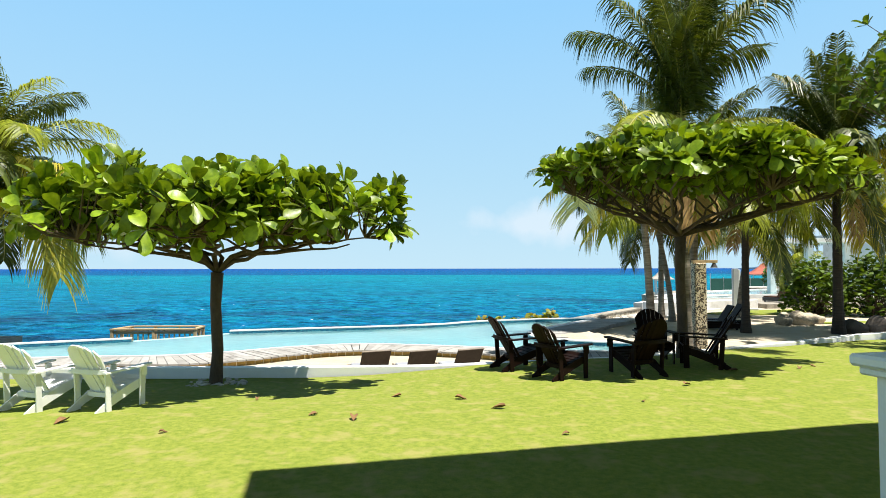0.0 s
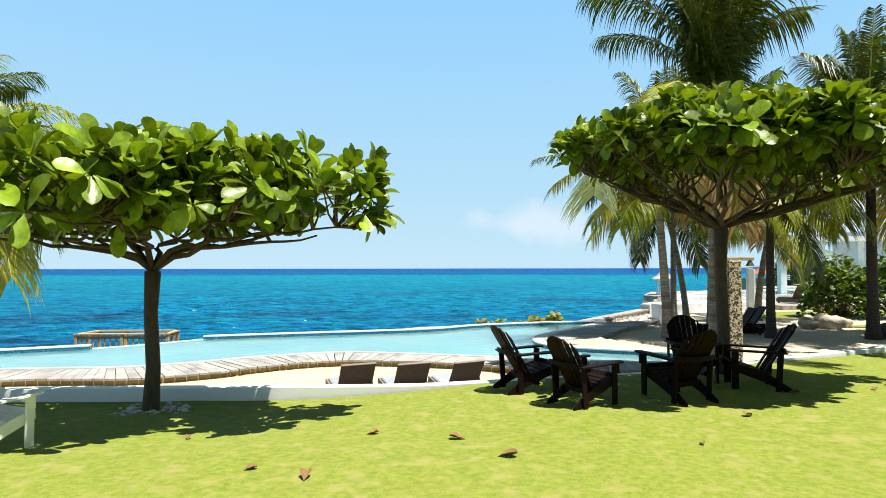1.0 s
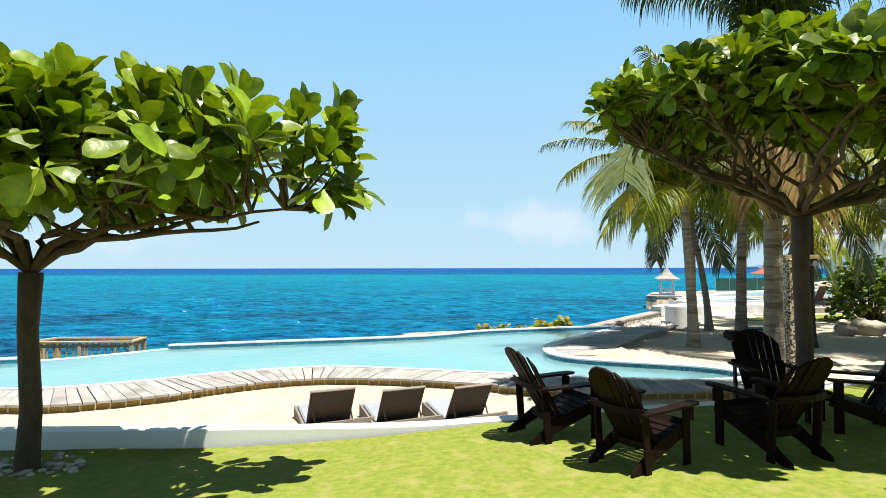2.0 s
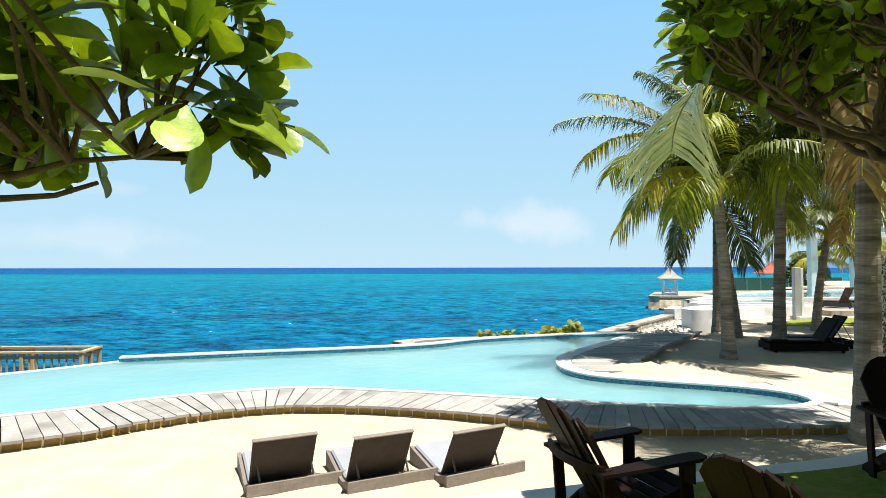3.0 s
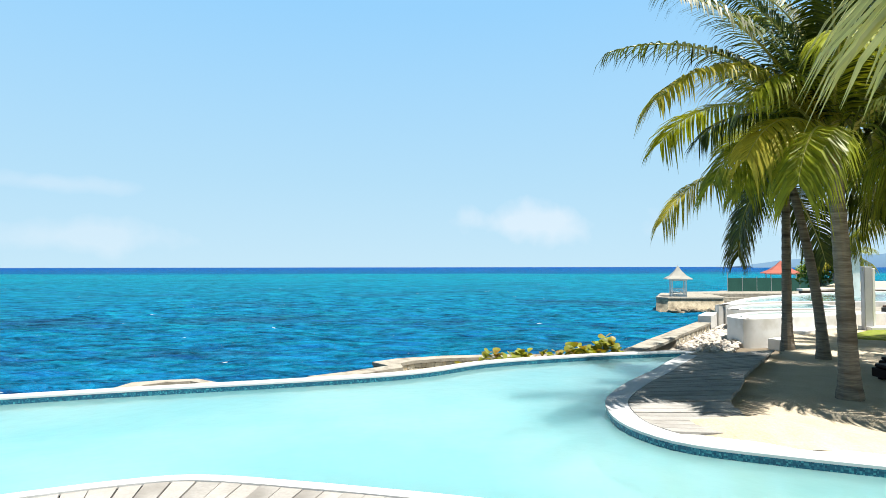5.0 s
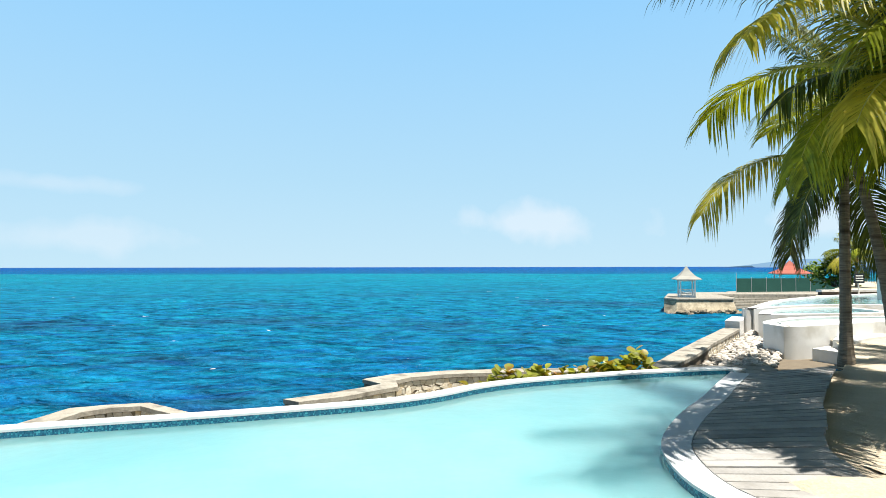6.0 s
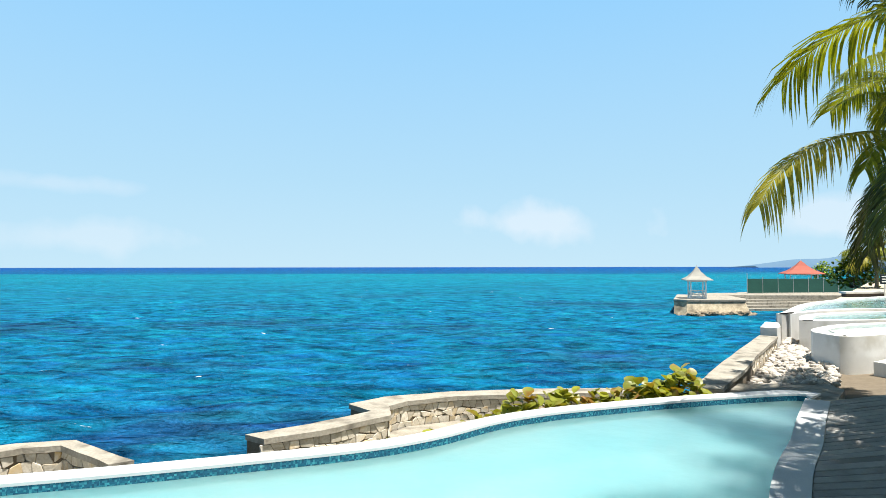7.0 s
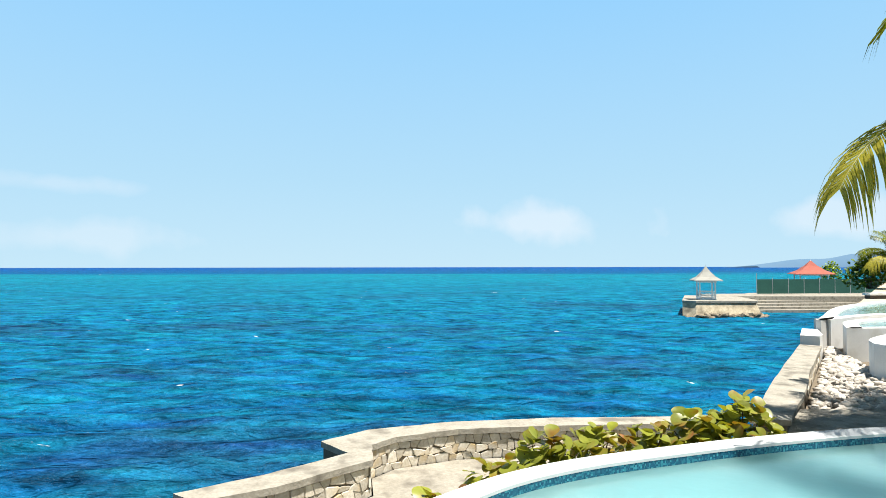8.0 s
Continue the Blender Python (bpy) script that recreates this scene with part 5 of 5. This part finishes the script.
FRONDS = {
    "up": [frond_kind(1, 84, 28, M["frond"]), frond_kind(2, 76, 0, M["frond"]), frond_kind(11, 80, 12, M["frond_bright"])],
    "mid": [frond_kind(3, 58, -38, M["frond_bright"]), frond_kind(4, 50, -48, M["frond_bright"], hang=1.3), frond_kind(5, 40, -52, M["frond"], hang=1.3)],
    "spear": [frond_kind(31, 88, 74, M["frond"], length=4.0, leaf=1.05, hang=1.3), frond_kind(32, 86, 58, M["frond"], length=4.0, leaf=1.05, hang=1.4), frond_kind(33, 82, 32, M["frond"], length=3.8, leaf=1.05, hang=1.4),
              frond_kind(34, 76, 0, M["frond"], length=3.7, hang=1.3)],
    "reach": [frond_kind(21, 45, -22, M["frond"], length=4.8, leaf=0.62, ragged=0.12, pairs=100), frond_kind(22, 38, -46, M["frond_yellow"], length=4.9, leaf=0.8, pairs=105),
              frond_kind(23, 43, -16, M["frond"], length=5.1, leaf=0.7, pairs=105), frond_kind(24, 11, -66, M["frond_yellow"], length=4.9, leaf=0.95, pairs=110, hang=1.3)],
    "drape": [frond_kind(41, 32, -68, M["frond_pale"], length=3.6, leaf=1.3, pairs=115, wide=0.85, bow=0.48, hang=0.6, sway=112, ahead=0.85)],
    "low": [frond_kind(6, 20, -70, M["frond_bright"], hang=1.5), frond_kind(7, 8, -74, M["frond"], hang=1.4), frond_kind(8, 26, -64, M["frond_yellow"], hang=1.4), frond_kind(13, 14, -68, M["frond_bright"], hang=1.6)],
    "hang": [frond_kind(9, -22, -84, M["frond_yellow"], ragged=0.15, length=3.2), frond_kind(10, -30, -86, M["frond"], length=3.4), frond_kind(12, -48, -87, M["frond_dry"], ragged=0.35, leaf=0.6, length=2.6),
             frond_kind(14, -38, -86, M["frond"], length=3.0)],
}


def palm(x, y, base, top, lean=(0, 0), radius=0.15, size=1.0, seed=0, count=26, label="coconut palm with a ringed grey trunk", extra=(), tall_mix=(0.30, 0.44, 0.18), upright=False, thin=None, clear=(0, 0), bark="palm_bark"):
    """thin: a sector of bearings, in degrees, where only the steepest fronds grow; clear: one with no drooping fronds but the extra ones."""
    r = random.Random(seed + 100)
    t = thing("palm_tree", pose(x, y, base), label, "palm tree", "coconut palms")
    h = top - base
    pts, rad = [], []
    n = 40
    for i in range(n + 1):
        s = i / n
        bend = s ** 1.6
        pts.append((lean[0] * bend, lean[1] * bend, h * s))
        rad.append(radius * (1.0 + 0.55 * math.exp(-s * 14) - 0.25 * s) * (1 + (0.035 if i % 2 else -0.02)))
    pts[0] = (0, 0, -0.15)
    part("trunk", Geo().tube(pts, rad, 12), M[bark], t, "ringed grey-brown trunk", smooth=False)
    head = Vector(pts[-1])
    # fibrous sheath and stubs at the head of the trunk
    g = Geo().tube([head + Vector((0, 0, -0.35)), head, head + Vector((0, 0, 0.28))], [radius * 0.8, radius * 1.25, radius * 0.6], 10)
    part("crown_base", g, M["frond_dry"], t, "fibrous brown leaf bases")
    a0 = r.uniform(0, 360)
    for i in range(count):
        u = i / count
        kind = ("spear" if upright else "up") if u < tall_mix[0] else "mid" if u < tall_mix[0] + tall_mix[1] else "low" if u < sum(tall_mix) else "hang"
        me = r.choice(FRONDS[kind])
        s = size * r.uniform(0.85, 1.12)
        turn, tip_x, tip_y = a0 + i * 137.5 + r.uniform(-12, 12), r.uniform(-12, 12), r.uniform(-8, 8)
        if thin and thin[0] < turn % 360 < thin[1]:
            if kind not in ("up", "spear"):
                continue
            me = FRONDS[kind][0]
        if clear[0] < turn % 360 < clear[1] and kind not in ("up", "spear"):
            continue
        f = new("frond", me)
        f.parent = t
        f.matrix_local = Matrix.Translation(head + Vector((0, 0, 0.12 - 0.25 * u))) @ pose(0, 0, 0, tip_x, tip_y, turn) @ Matrix.Diagonal((s, s, s, 1))
    for turn, kind, k, s in extra:
        f = new("frond", FRONDS[kind][k])
        f.parent = t
        f.matrix_local = Matrix.Translation(head) @ pose(0, 0, 0, 0, 0, turn) @ Matrix.Diagonal((s, s, s, 1))
    return t


palm(7.65, 21.1, SAND, 3.95, (-0.3, -0.1), 0.155, 1.0, 1, count=18, tall_mix=(0.46, 0.38, 0.12), thin=(130, 262), extra=((194, "reach", 0, 1.0), (201, "reach", 1, 0.97), (208, "reach", 2, 1.0), (190, "low", 0, 0.70),
     (214, "mid", 1, 0.74), (228, "low", 3, 0.78), (240, "mid", 0, 0.85), (212, "low", 2, 0.72), (180, "mid", 2, 0.66)))
palm(10.35, 27.2, SAND, 4.45, (0.05, 0), 0.135, 0.86, 2, count=14, tall_mix=(0.4, 0.35, 0.15), thin=(130, 262), extra=((183, "reach", 3, 0.885), (205, "low", 3, 0.62), (190, "mid", 0, 0.58), (172, "hang", 1, 0.62), (222, "mid", 2, 0.7)))
palm(10.15, 25.4, SAND, 4.5, (-0.85, 0.1), 0.125, 0.86, 3, count=15, tall_mix=(0.4, 0.35, 0.15), thin=(130, 262), extra=((200, "mid", 1, 0.72), (222, "low", 3, 0.74), (185, "hang", 3, 0.8), (240, "low", 0, 0.85)))
palm(9.85, 22.55, SAND, 5.2, (0.0, -0.35), 0.165, 0.96, 4, count=16, tall_mix=(0.55, 0.38, 0.07), thin=(150, 215), extra=((238, "mid", 2, 0.9), (262, "mid", 0, 1.0), (285, "mid", 1, 1.0), (308, "mid", 2, 1.0), (274, "low", 1, 0.9), (298, "low", 0, 0.95), (330, "mid", 0, 0.95)))
palm(14.3, 27.6, SAND, 3.1, (0.55, 0), 0.15, 0.72, 5, count=22)
palm(5.95, 14.1, SAND, 5.1, (-0.25, -0.55), 0.165, 0.96, 6, count=26, tall_mix=(0.74, 0.08, 0.18), upright=True, thin=(20, 150), clear=(150, 280), extra=((141, "drape", 0, 1.0), (226, "hang", 2, 1.0), (222, "low", 0, 0.82), (262, "hang", 2, 1.1)))
palm(14.3, 20.7, SAND, 5.4, (0.05, 0), 0.17, 1.1, 7, count=40, tall_mix=(0.5, 0.24, 0.14), upright=True, bark="palm_bark_shaded", label="coconut palm with a shade-darkened trunk beside the hedge")
palm(11.15, 21.1, SAND, 4.2, (0.05, 0), 0.14, 0.8, 8, count=30, bark="palm_bark_shaded", label="coconut palm with a slim shade-darkened trunk")
palm(-16.5, 19.2, -0.65, 4.9, (0.9, 0), 0.16, 1.1, 9, count=38, tall_mix=(0.24, 0.34, 0.26), extra=((0, "low", 2, 1.15), (-12, "hang", 0, 1.5), (8, "hang", 0, 1.25), (-25, "low", 2, 1.15)))
palm(47.6, 76.5, SAND, 2.5, (0, 0), 0.18, 0.95, 10, count=24, label="small palm beside the planter wall")
solid("palm_ledge", Geo().prism([(-40, 14.5), (-19.2, 14.6), (-15.6, 16.6), (-15.3, 20.6), (-40, 22)], SEA - 0.5, -0.62), M["concrete"], "concrete ledge under the shore palm", "ledge")


# ---------------------------------------------------------------- broad-leaved trees
def leaf_mesh(seed, length=0.30, width=0.16, tipped=0.72, fold=0.25, curl=0.12):
    """One broad leaf along local +x, folded on its midrib and curling down."""
    r = random.Random(seed)
    k = (tipped - 0.72) * 0.6
    rows = ((0.0, 0.04), (0.10, 0.15), (0.24 + k, 0.42), (0.42 + k, 0.72), (0.58 + k, 0.92), (0.72 + k, 1.0), (0.85 + k * 0.6, 0.88), (0.95, 0.55), (1.0, 0.06))
    v, f = [], []
    for s, w in rows:
        x, h = s * length, w * width / 2
        z = -curl * length * s * s + r.uniform(-0.006, 0.006)
        v += [(x, -h, z + fold * h), (x, 0, z), (x, h, z + fold * h)]
    for i in range(len(rows) - 1):
        q = 3 * i
        f += [(q, q + 1, q + 4, q + 3), (q + 1, q + 2, q + 5, q + 4)]
    return v, f


LEAVES = [leaf_mesh(i, 0.31 + 0.04 * (i % 3), 0.185 + 0.025 * (i % 2), fold=0.2 + 0.1 * (i % 3), curl=0.05 + 0.08 * (i % 4)) for i in range(5)]


def as_mesh(vf, mat, name="leaf"):
    me = bpy.data.meshes.new(name)
    me.from_pydata(vf[0], [], vf[1])
    me.materials.append(mat)
    me.shade_smooth()
    return me


def broad_tree(name, m, fork, trunk_r, shape, clusters, seed, label, singles, leaf_mat, size=1.0, lean=(0, 0), per=(6, 9), n_main=9, reach=0.82, rise=0.75):
    """A low spreading tree. shape: function giving one cluster place, from the random source."""
    r = random.Random(seed)
    t = thing(name, m, label, "tree", "almond trees on the lawn")
    pts = [(0, 0, -0.12), (0, 0, 0.02), (0.02, 0.01, fork * 0.3), (-0.02 + lean[0] * 0.5, 0.0, fork * 0.7), (lean[0], lean[1], fork)]
    part("trunk", Geo().tube(pts, [trunk_r * 1.45, trunk_r * 1.2, trunk_r, trunk_r * 0.94, trunk_r * 1.12], 14), M["bark"], t, smooth=True)
    root = Vector(pts[-1])
    spots = [Vector(shape(r)) for _ in range(clusters)]
    # crooked main limbs reach out under the crown; side branches and twigs run from them up to the leaf rosettes
    nodes = []
    for i in range(n_main):
        a = 2 * math.pi * (i + r.uniform(-0.25, 0.25)) / n_main
        far = max(spots, key=lambda p: (p - root).xy.normalized().dot(Vector((math.cos(a), math.sin(a)))) * min((p - root).xy.length, 3.2) - 1.3 * abs(p.z - root.z - 0.8))
        goal = root.lerp(far, reach * r.uniform(0.85, 1.08)) + Vector((0, 0, -0.10))
        path = []
        bend = Vector((-math.sin(a), math.cos(a), 0)) * r.uniform(-0.22, 0.22)
        for j in range(11):
            s = j / 10
            p = root.lerp(goal, s) + bend * math.sin(s * 3.14)
            p.z = root.z + (goal.z - root.z) * s ** rise - 0.03 * math.sin(s * 3.1)
            p += Vector((r.uniform(-1, 1), r.uniform(-1, 1), r.uniform(-0.7, 0.7))) * 0.06 * (0 < j < 10)
            path.append(p)
        part("limb", Geo().tube(path, [trunk_r * (0.44 - 0.32 * j / 10) for j in range(11)], 7), M["bark"], t, smooth=True)
        nodes += path[2:]
        for k in range(3):
            o = path[3 + 2 * k]
            near = [p for p in spots if 0.5 < (p - o).length < 1.3 and p.z > o.z]
            if not near:
                continue
            e = r.choice(near)
            side = [o.lerp(e, u / 5 * 0.85) + Vector((r.uniform(-1, 1), r.uniform(-1, 1), r.uniform(-1, 0.4))) * 0.05 * (0 < u < 5) for u in range(6)]
            part("side_branch", Geo().tube(side, [0.026 - 0.0032 * u for u in range(6)], 6), M["bark"], t, smooth=True)
            nodes += side[1:]
    g = Geo()
    for c in spots:
        o = min(nodes, key=lambda p: (p - c).length + (0.6 if p.z > c.z else 0))
        mid = o.lerp(c, 0.5) + Vector((r.uniform(-0.1, 0.1), r.uniform(-0.1, 0.1), -0.07))
        g.tube([o, mid, c], [0.018, 0.013, 0.008], 5, caps=False)
    part("branchwork", g, M["bark"], t)["kind"] = "stuff"
    meshes = [as_mesh(v, leaf_mat) for v in LEAVES]
    rest = Geo()
    single = 0
    z_mid = sorted(c.z for c in spots)[len(spots) // 3]
    for c in spots:
        out = (c - root)
        out = Vector((out.x, out.y, 1.0 + 0.5 * (c.z - root.z))).normalized()
        high = c.z > z_mid
        k = r.randint(*per)
        a0 = r.uniform(0, 360)
        for i in range(k):
            # rosette: outer leaves spread, inner ones stand up
            lift = r.uniform(15, 55) if i % 2 else r.uniform(48, 88)
            if not high:
                lift = r.uniform(-60, 70)
            mm = Matrix.Translation(c) @ Vector((0, 0, 1)).rotation_difference(out.lerp(Vector((0, 0, 1)), 0.5)).to_matrix().to_4x4() @ pose(0, 0, 0, 0, 0, a0 + i * 137.5 + r.uniform(-18, 18)) @ pose(0.02, 0, 0, r.uniform(-30, 30), -lift, 0)
            s = size * r.uniform(0.62, 1.15)
            mm = mm @ Matrix.Diagonal((s, s * r.uniform(0.85, 1.12), s, 1))
            j = r.randrange(5)
            if single < 290 and singles(c):
                ob = new("leaf", meshes[j])
                ob.parent = t
                ob.matrix_local = mm
                single += 1
            else:
                rest.add(*LEAVES[j], mm)
    f = part("foliage", rest.mesh("foliage", True), leaf_mat, t, "large glossy green leaves")
    f["kind"] = "stuff"
    return t


def umbrella(rx, ry, z0, z1, cx=0.0, cy=0.0, wob=0.12, cup=-0.24, lumps=46, seed=0):
    """Leaf places in a broad flat-topped crown of many lumps, with gaps between them; cup lifts the underside at the rim."""
    q_r = random.Random(seed + 500)
    heart = []
    for i in range(lumps):
        a, q = i * 2.39996 + q_r.uniform(-0.3, 0.3), math.sqrt((i + 0.6) / lumps) * q_r.uniform(0.92, 1.06)
        w = 1 + wob * math.sin(3 * a + 1) + wob * 0.7 * math.sin(7 * a)
        top = z1 - (z1 - z0) * 0.42 * q ** 2.5
        low = z0 + (z1 - z0) * (0.30 + cup * q)
        heart.append((cx + rx * w * q * math.cos(a), cy + ry * w * q * math.sin(a), top + q_r.uniform(-0.12, 0.10), low + q_r.uniform(-0.06, 0.12)))

    def shape(r):
        x, y, top, low = heart[r.randrange(lumps)]
        a, q = r.uniform(0, 6.283), math.sqrt(r.random()) * 0.40
        z = top - (top - low) * r.random() ** 1.15 - 0.9 * q * q
        return (x + q * math.cos(a), y + q * math.sin(a), z + r.uniform(-0.06, 0.06))
    return shape


TL = (-3.83, 9.55)
broad_tree("almond_tree", pose(*TL, lawn_z(*TL)), 1.86, 0.093, umbrella(2.62, 1.4, 2.42, 3.42, 0.10, -0.88, cup=-0.22), 500, 21,
           "low spreading almond tree with big glossy leaves on the lawn", lambda c: c.x > 1.2, M["leaf"], size=0.92, n_main=9, rise=0.32)
TR = (4.72, 11.35)
broad_tree("almond_tree", pose(*TR, lawn_z(*TR)), 2.42, 0.10, umbrella(2.62, 1.5, 2.78, 4.12, -0.2, -1.2, cup=0.28, seed=3), 860, 22,
           "flat-crowned almond tree shading a ring of dark chairs", lambda c: c.y < -0.7 and c.x < 0.5, M["leaf"], size=0.85, n_main=15, reach=0.9, rise=0.85)


ROUND = [leaf_mesh(50 + i, 0.23, 0.24, tipped=0.62, fold=0.18, curl=0.1 + 0.1 * i) for i in range(5)]


def bush(name, m, w, d, h, n, seed, label, leaf_mat, size, category="shrub", shapes=LEAVES):
    r = random.Random(seed)
    t = thing(name, m, label, category)
    g, st = Geo(), Geo()
    for i in range(n):
        a, q = r.uniform(0, 6.283), r.random() ** 0.5
        b = r.random()
        lump = 1 + 0.22 * noise.noise((math.cos(a) * 1.5 + seed, math.sin(a) * 1.5, b * 2))
        z = h * (b ** 0.7) * lump * (1 - 0.35 * q * q)
        k = math.sqrt(max(0.05, 1 - (z / (h * 1.2)) ** 2.4))
        p = Vector((w / 2 * q * lump * math.cos(a) * k, d / 2 * q * lump * math.sin(a) * k, z))
        mm = Matrix.Translation(p) @ pose(0, 0, 0, r.uniform(-35, 35), r.uniform(-70, 30), r.uniform(0, 360)) @ Matrix.Diagonal((size * r.uniform(0.7, 1.2),) * 3 + (1,))
        g.add(*shapes[i % 5], mm)
        if i % 14 == 0:
            st.tube([(p.x * 0.15, p.y * 0.15, -0.05), tuple(p * 0.6 + Vector((0, 0, 0.05))), tuple(p)], [0.022, 0.014, 0.006], 4)
    part("stemwork", st, M["bark"], t)["kind"] = "stuff"
    f = part("foliage", g.mesh("foliage", True), leaf_mat, t)
    f["kind"] = "stuff"
    return t


for i, (x, y, w, h) in enumerate(((18.6, 28.6, 3.4, 3.0), (21.2, 28.2, 3.6, 3.2), (24.0, 28.0, 3.4, 2.9), (26.8, 28.4, 3.4, 3.1))):
    bush("hedge_bush", pose(x, y, SAND), w, 2.6, h, 1500, 40 + i, "dense dark green sea grape bush", M["leaf_dark"], 0.95, shapes=ROUND)
for i, (x, y, z, w, h, n) in enumerate(((1.1, 25.35, -1.33, 0.8, 0.75, 70), (1.75, 25.75, -1.33, 0.9, 0.95, 90), (2.5, 26.0, -1.33, 0.9, 0.95, 90), (3.3, 26.3, -1.33, 0.9, 0.85, 80),
                                        (4.1, 26.5, -1.33, 1.0, 1.05, 110), (4.9, 26.7, -1.33, 1.0, 1.2, 130), (0.3, 24.75, -1.33, 0.9, 0.5, 40), (-0.5, 24.6, -1.33, 0.8, 0.4, 26))):
    bush("sea_grape", pose(x, y - 0.08, z), w * 1.1, 0.75, h * 0.96, int(n * 1.5), 60 + i, "low sea grape plant with round yellow-green leaves", M["leaf_grape"], 0.9, "plant", ROUND)
bush("far_shrub", pose(46.9, 79.0, SAND), 5.2, 3, 3.2, 700, 80, "dark green shrub beside the planter", M["leaf_dark"], 1.6)
bush("far_shrub", pose(92, 150, -2.5), 4.6, 4, 5.4, 500, 81, "pale green coastal shrub", M["leaf"], 2.0)

# overhanging tree at the edge of the lawn
broad_tree("shade_tree", pose(14.9, 12.4, -0.1), 4.6, 0.22, umbrella(4.9, 4.2, 5.2, 9.5, 0.2, 0.0, 0.2, lumps=110), 560, 23,
           "tall broad-leaved tree at the edge of the lawn", lambda c: False, M["leaf_dark"], size=0.9)

# ---------------------------------------------------------------- fallen leaves on the grass
for i, (x, y, s) in enumerate(((0.57, 7.13, 1.0), (0.31, 7.72, 0.9), (-1.04, 6.5, 0.85), (-4.35, 6.35, 1.1), (-0.75, 8.0, 0.7), (-1.62, 6.75, 0.6), (-2.9, 6.0, 0.4),
                                (4.9, 9.9, 0.8), (6.2, 10.0, 0.6), (6.7, 10.3, 0.5), (3.7, 8.6, 0.8), (1.2, 5.9, 0.4), (-2.6, 7.9, 0.45), (2.6, 7.5, 0.4))):
    v, f = leaf_mesh(90 + i, 0.16 * s + 0.03, 0.09 * s + 0.02, fold=0.75, curl=-0.12)
    ob = new("dry_leaf", as_mesh((v, f), M["dry_leaf"], "dry_leaf"))
    ob.matrix_world = pose(x, y, lawn_z(x, y) + 0.006, rnd(-8, 8), rnd(-4, 4), rnd(0, 360))
    tagged(ob, "curled dry brown leaf lying on the grass", "leaf", "fallen leaves")
rubble = thing("tree_pebbles", pose(*TL, lawn_z(*TL)), "ring of white pebbles round the trunk", "pebbles")
for i in range(60):
    a, q = rnd(0, 6.28), rnd(0.16, 0.55)
    ob = new("pebble", rocks[i % 7])
    ob.parent = rubble
    s = rnd(0.05, 0.11)
    ob.matrix_local = pose(q * math.cos(a), q * math.sin(a) * 0.8, 0.015, 0, 0, rnd(0, 360)) @ Matrix.Diagonal((s, s, s * 0.7, 1))
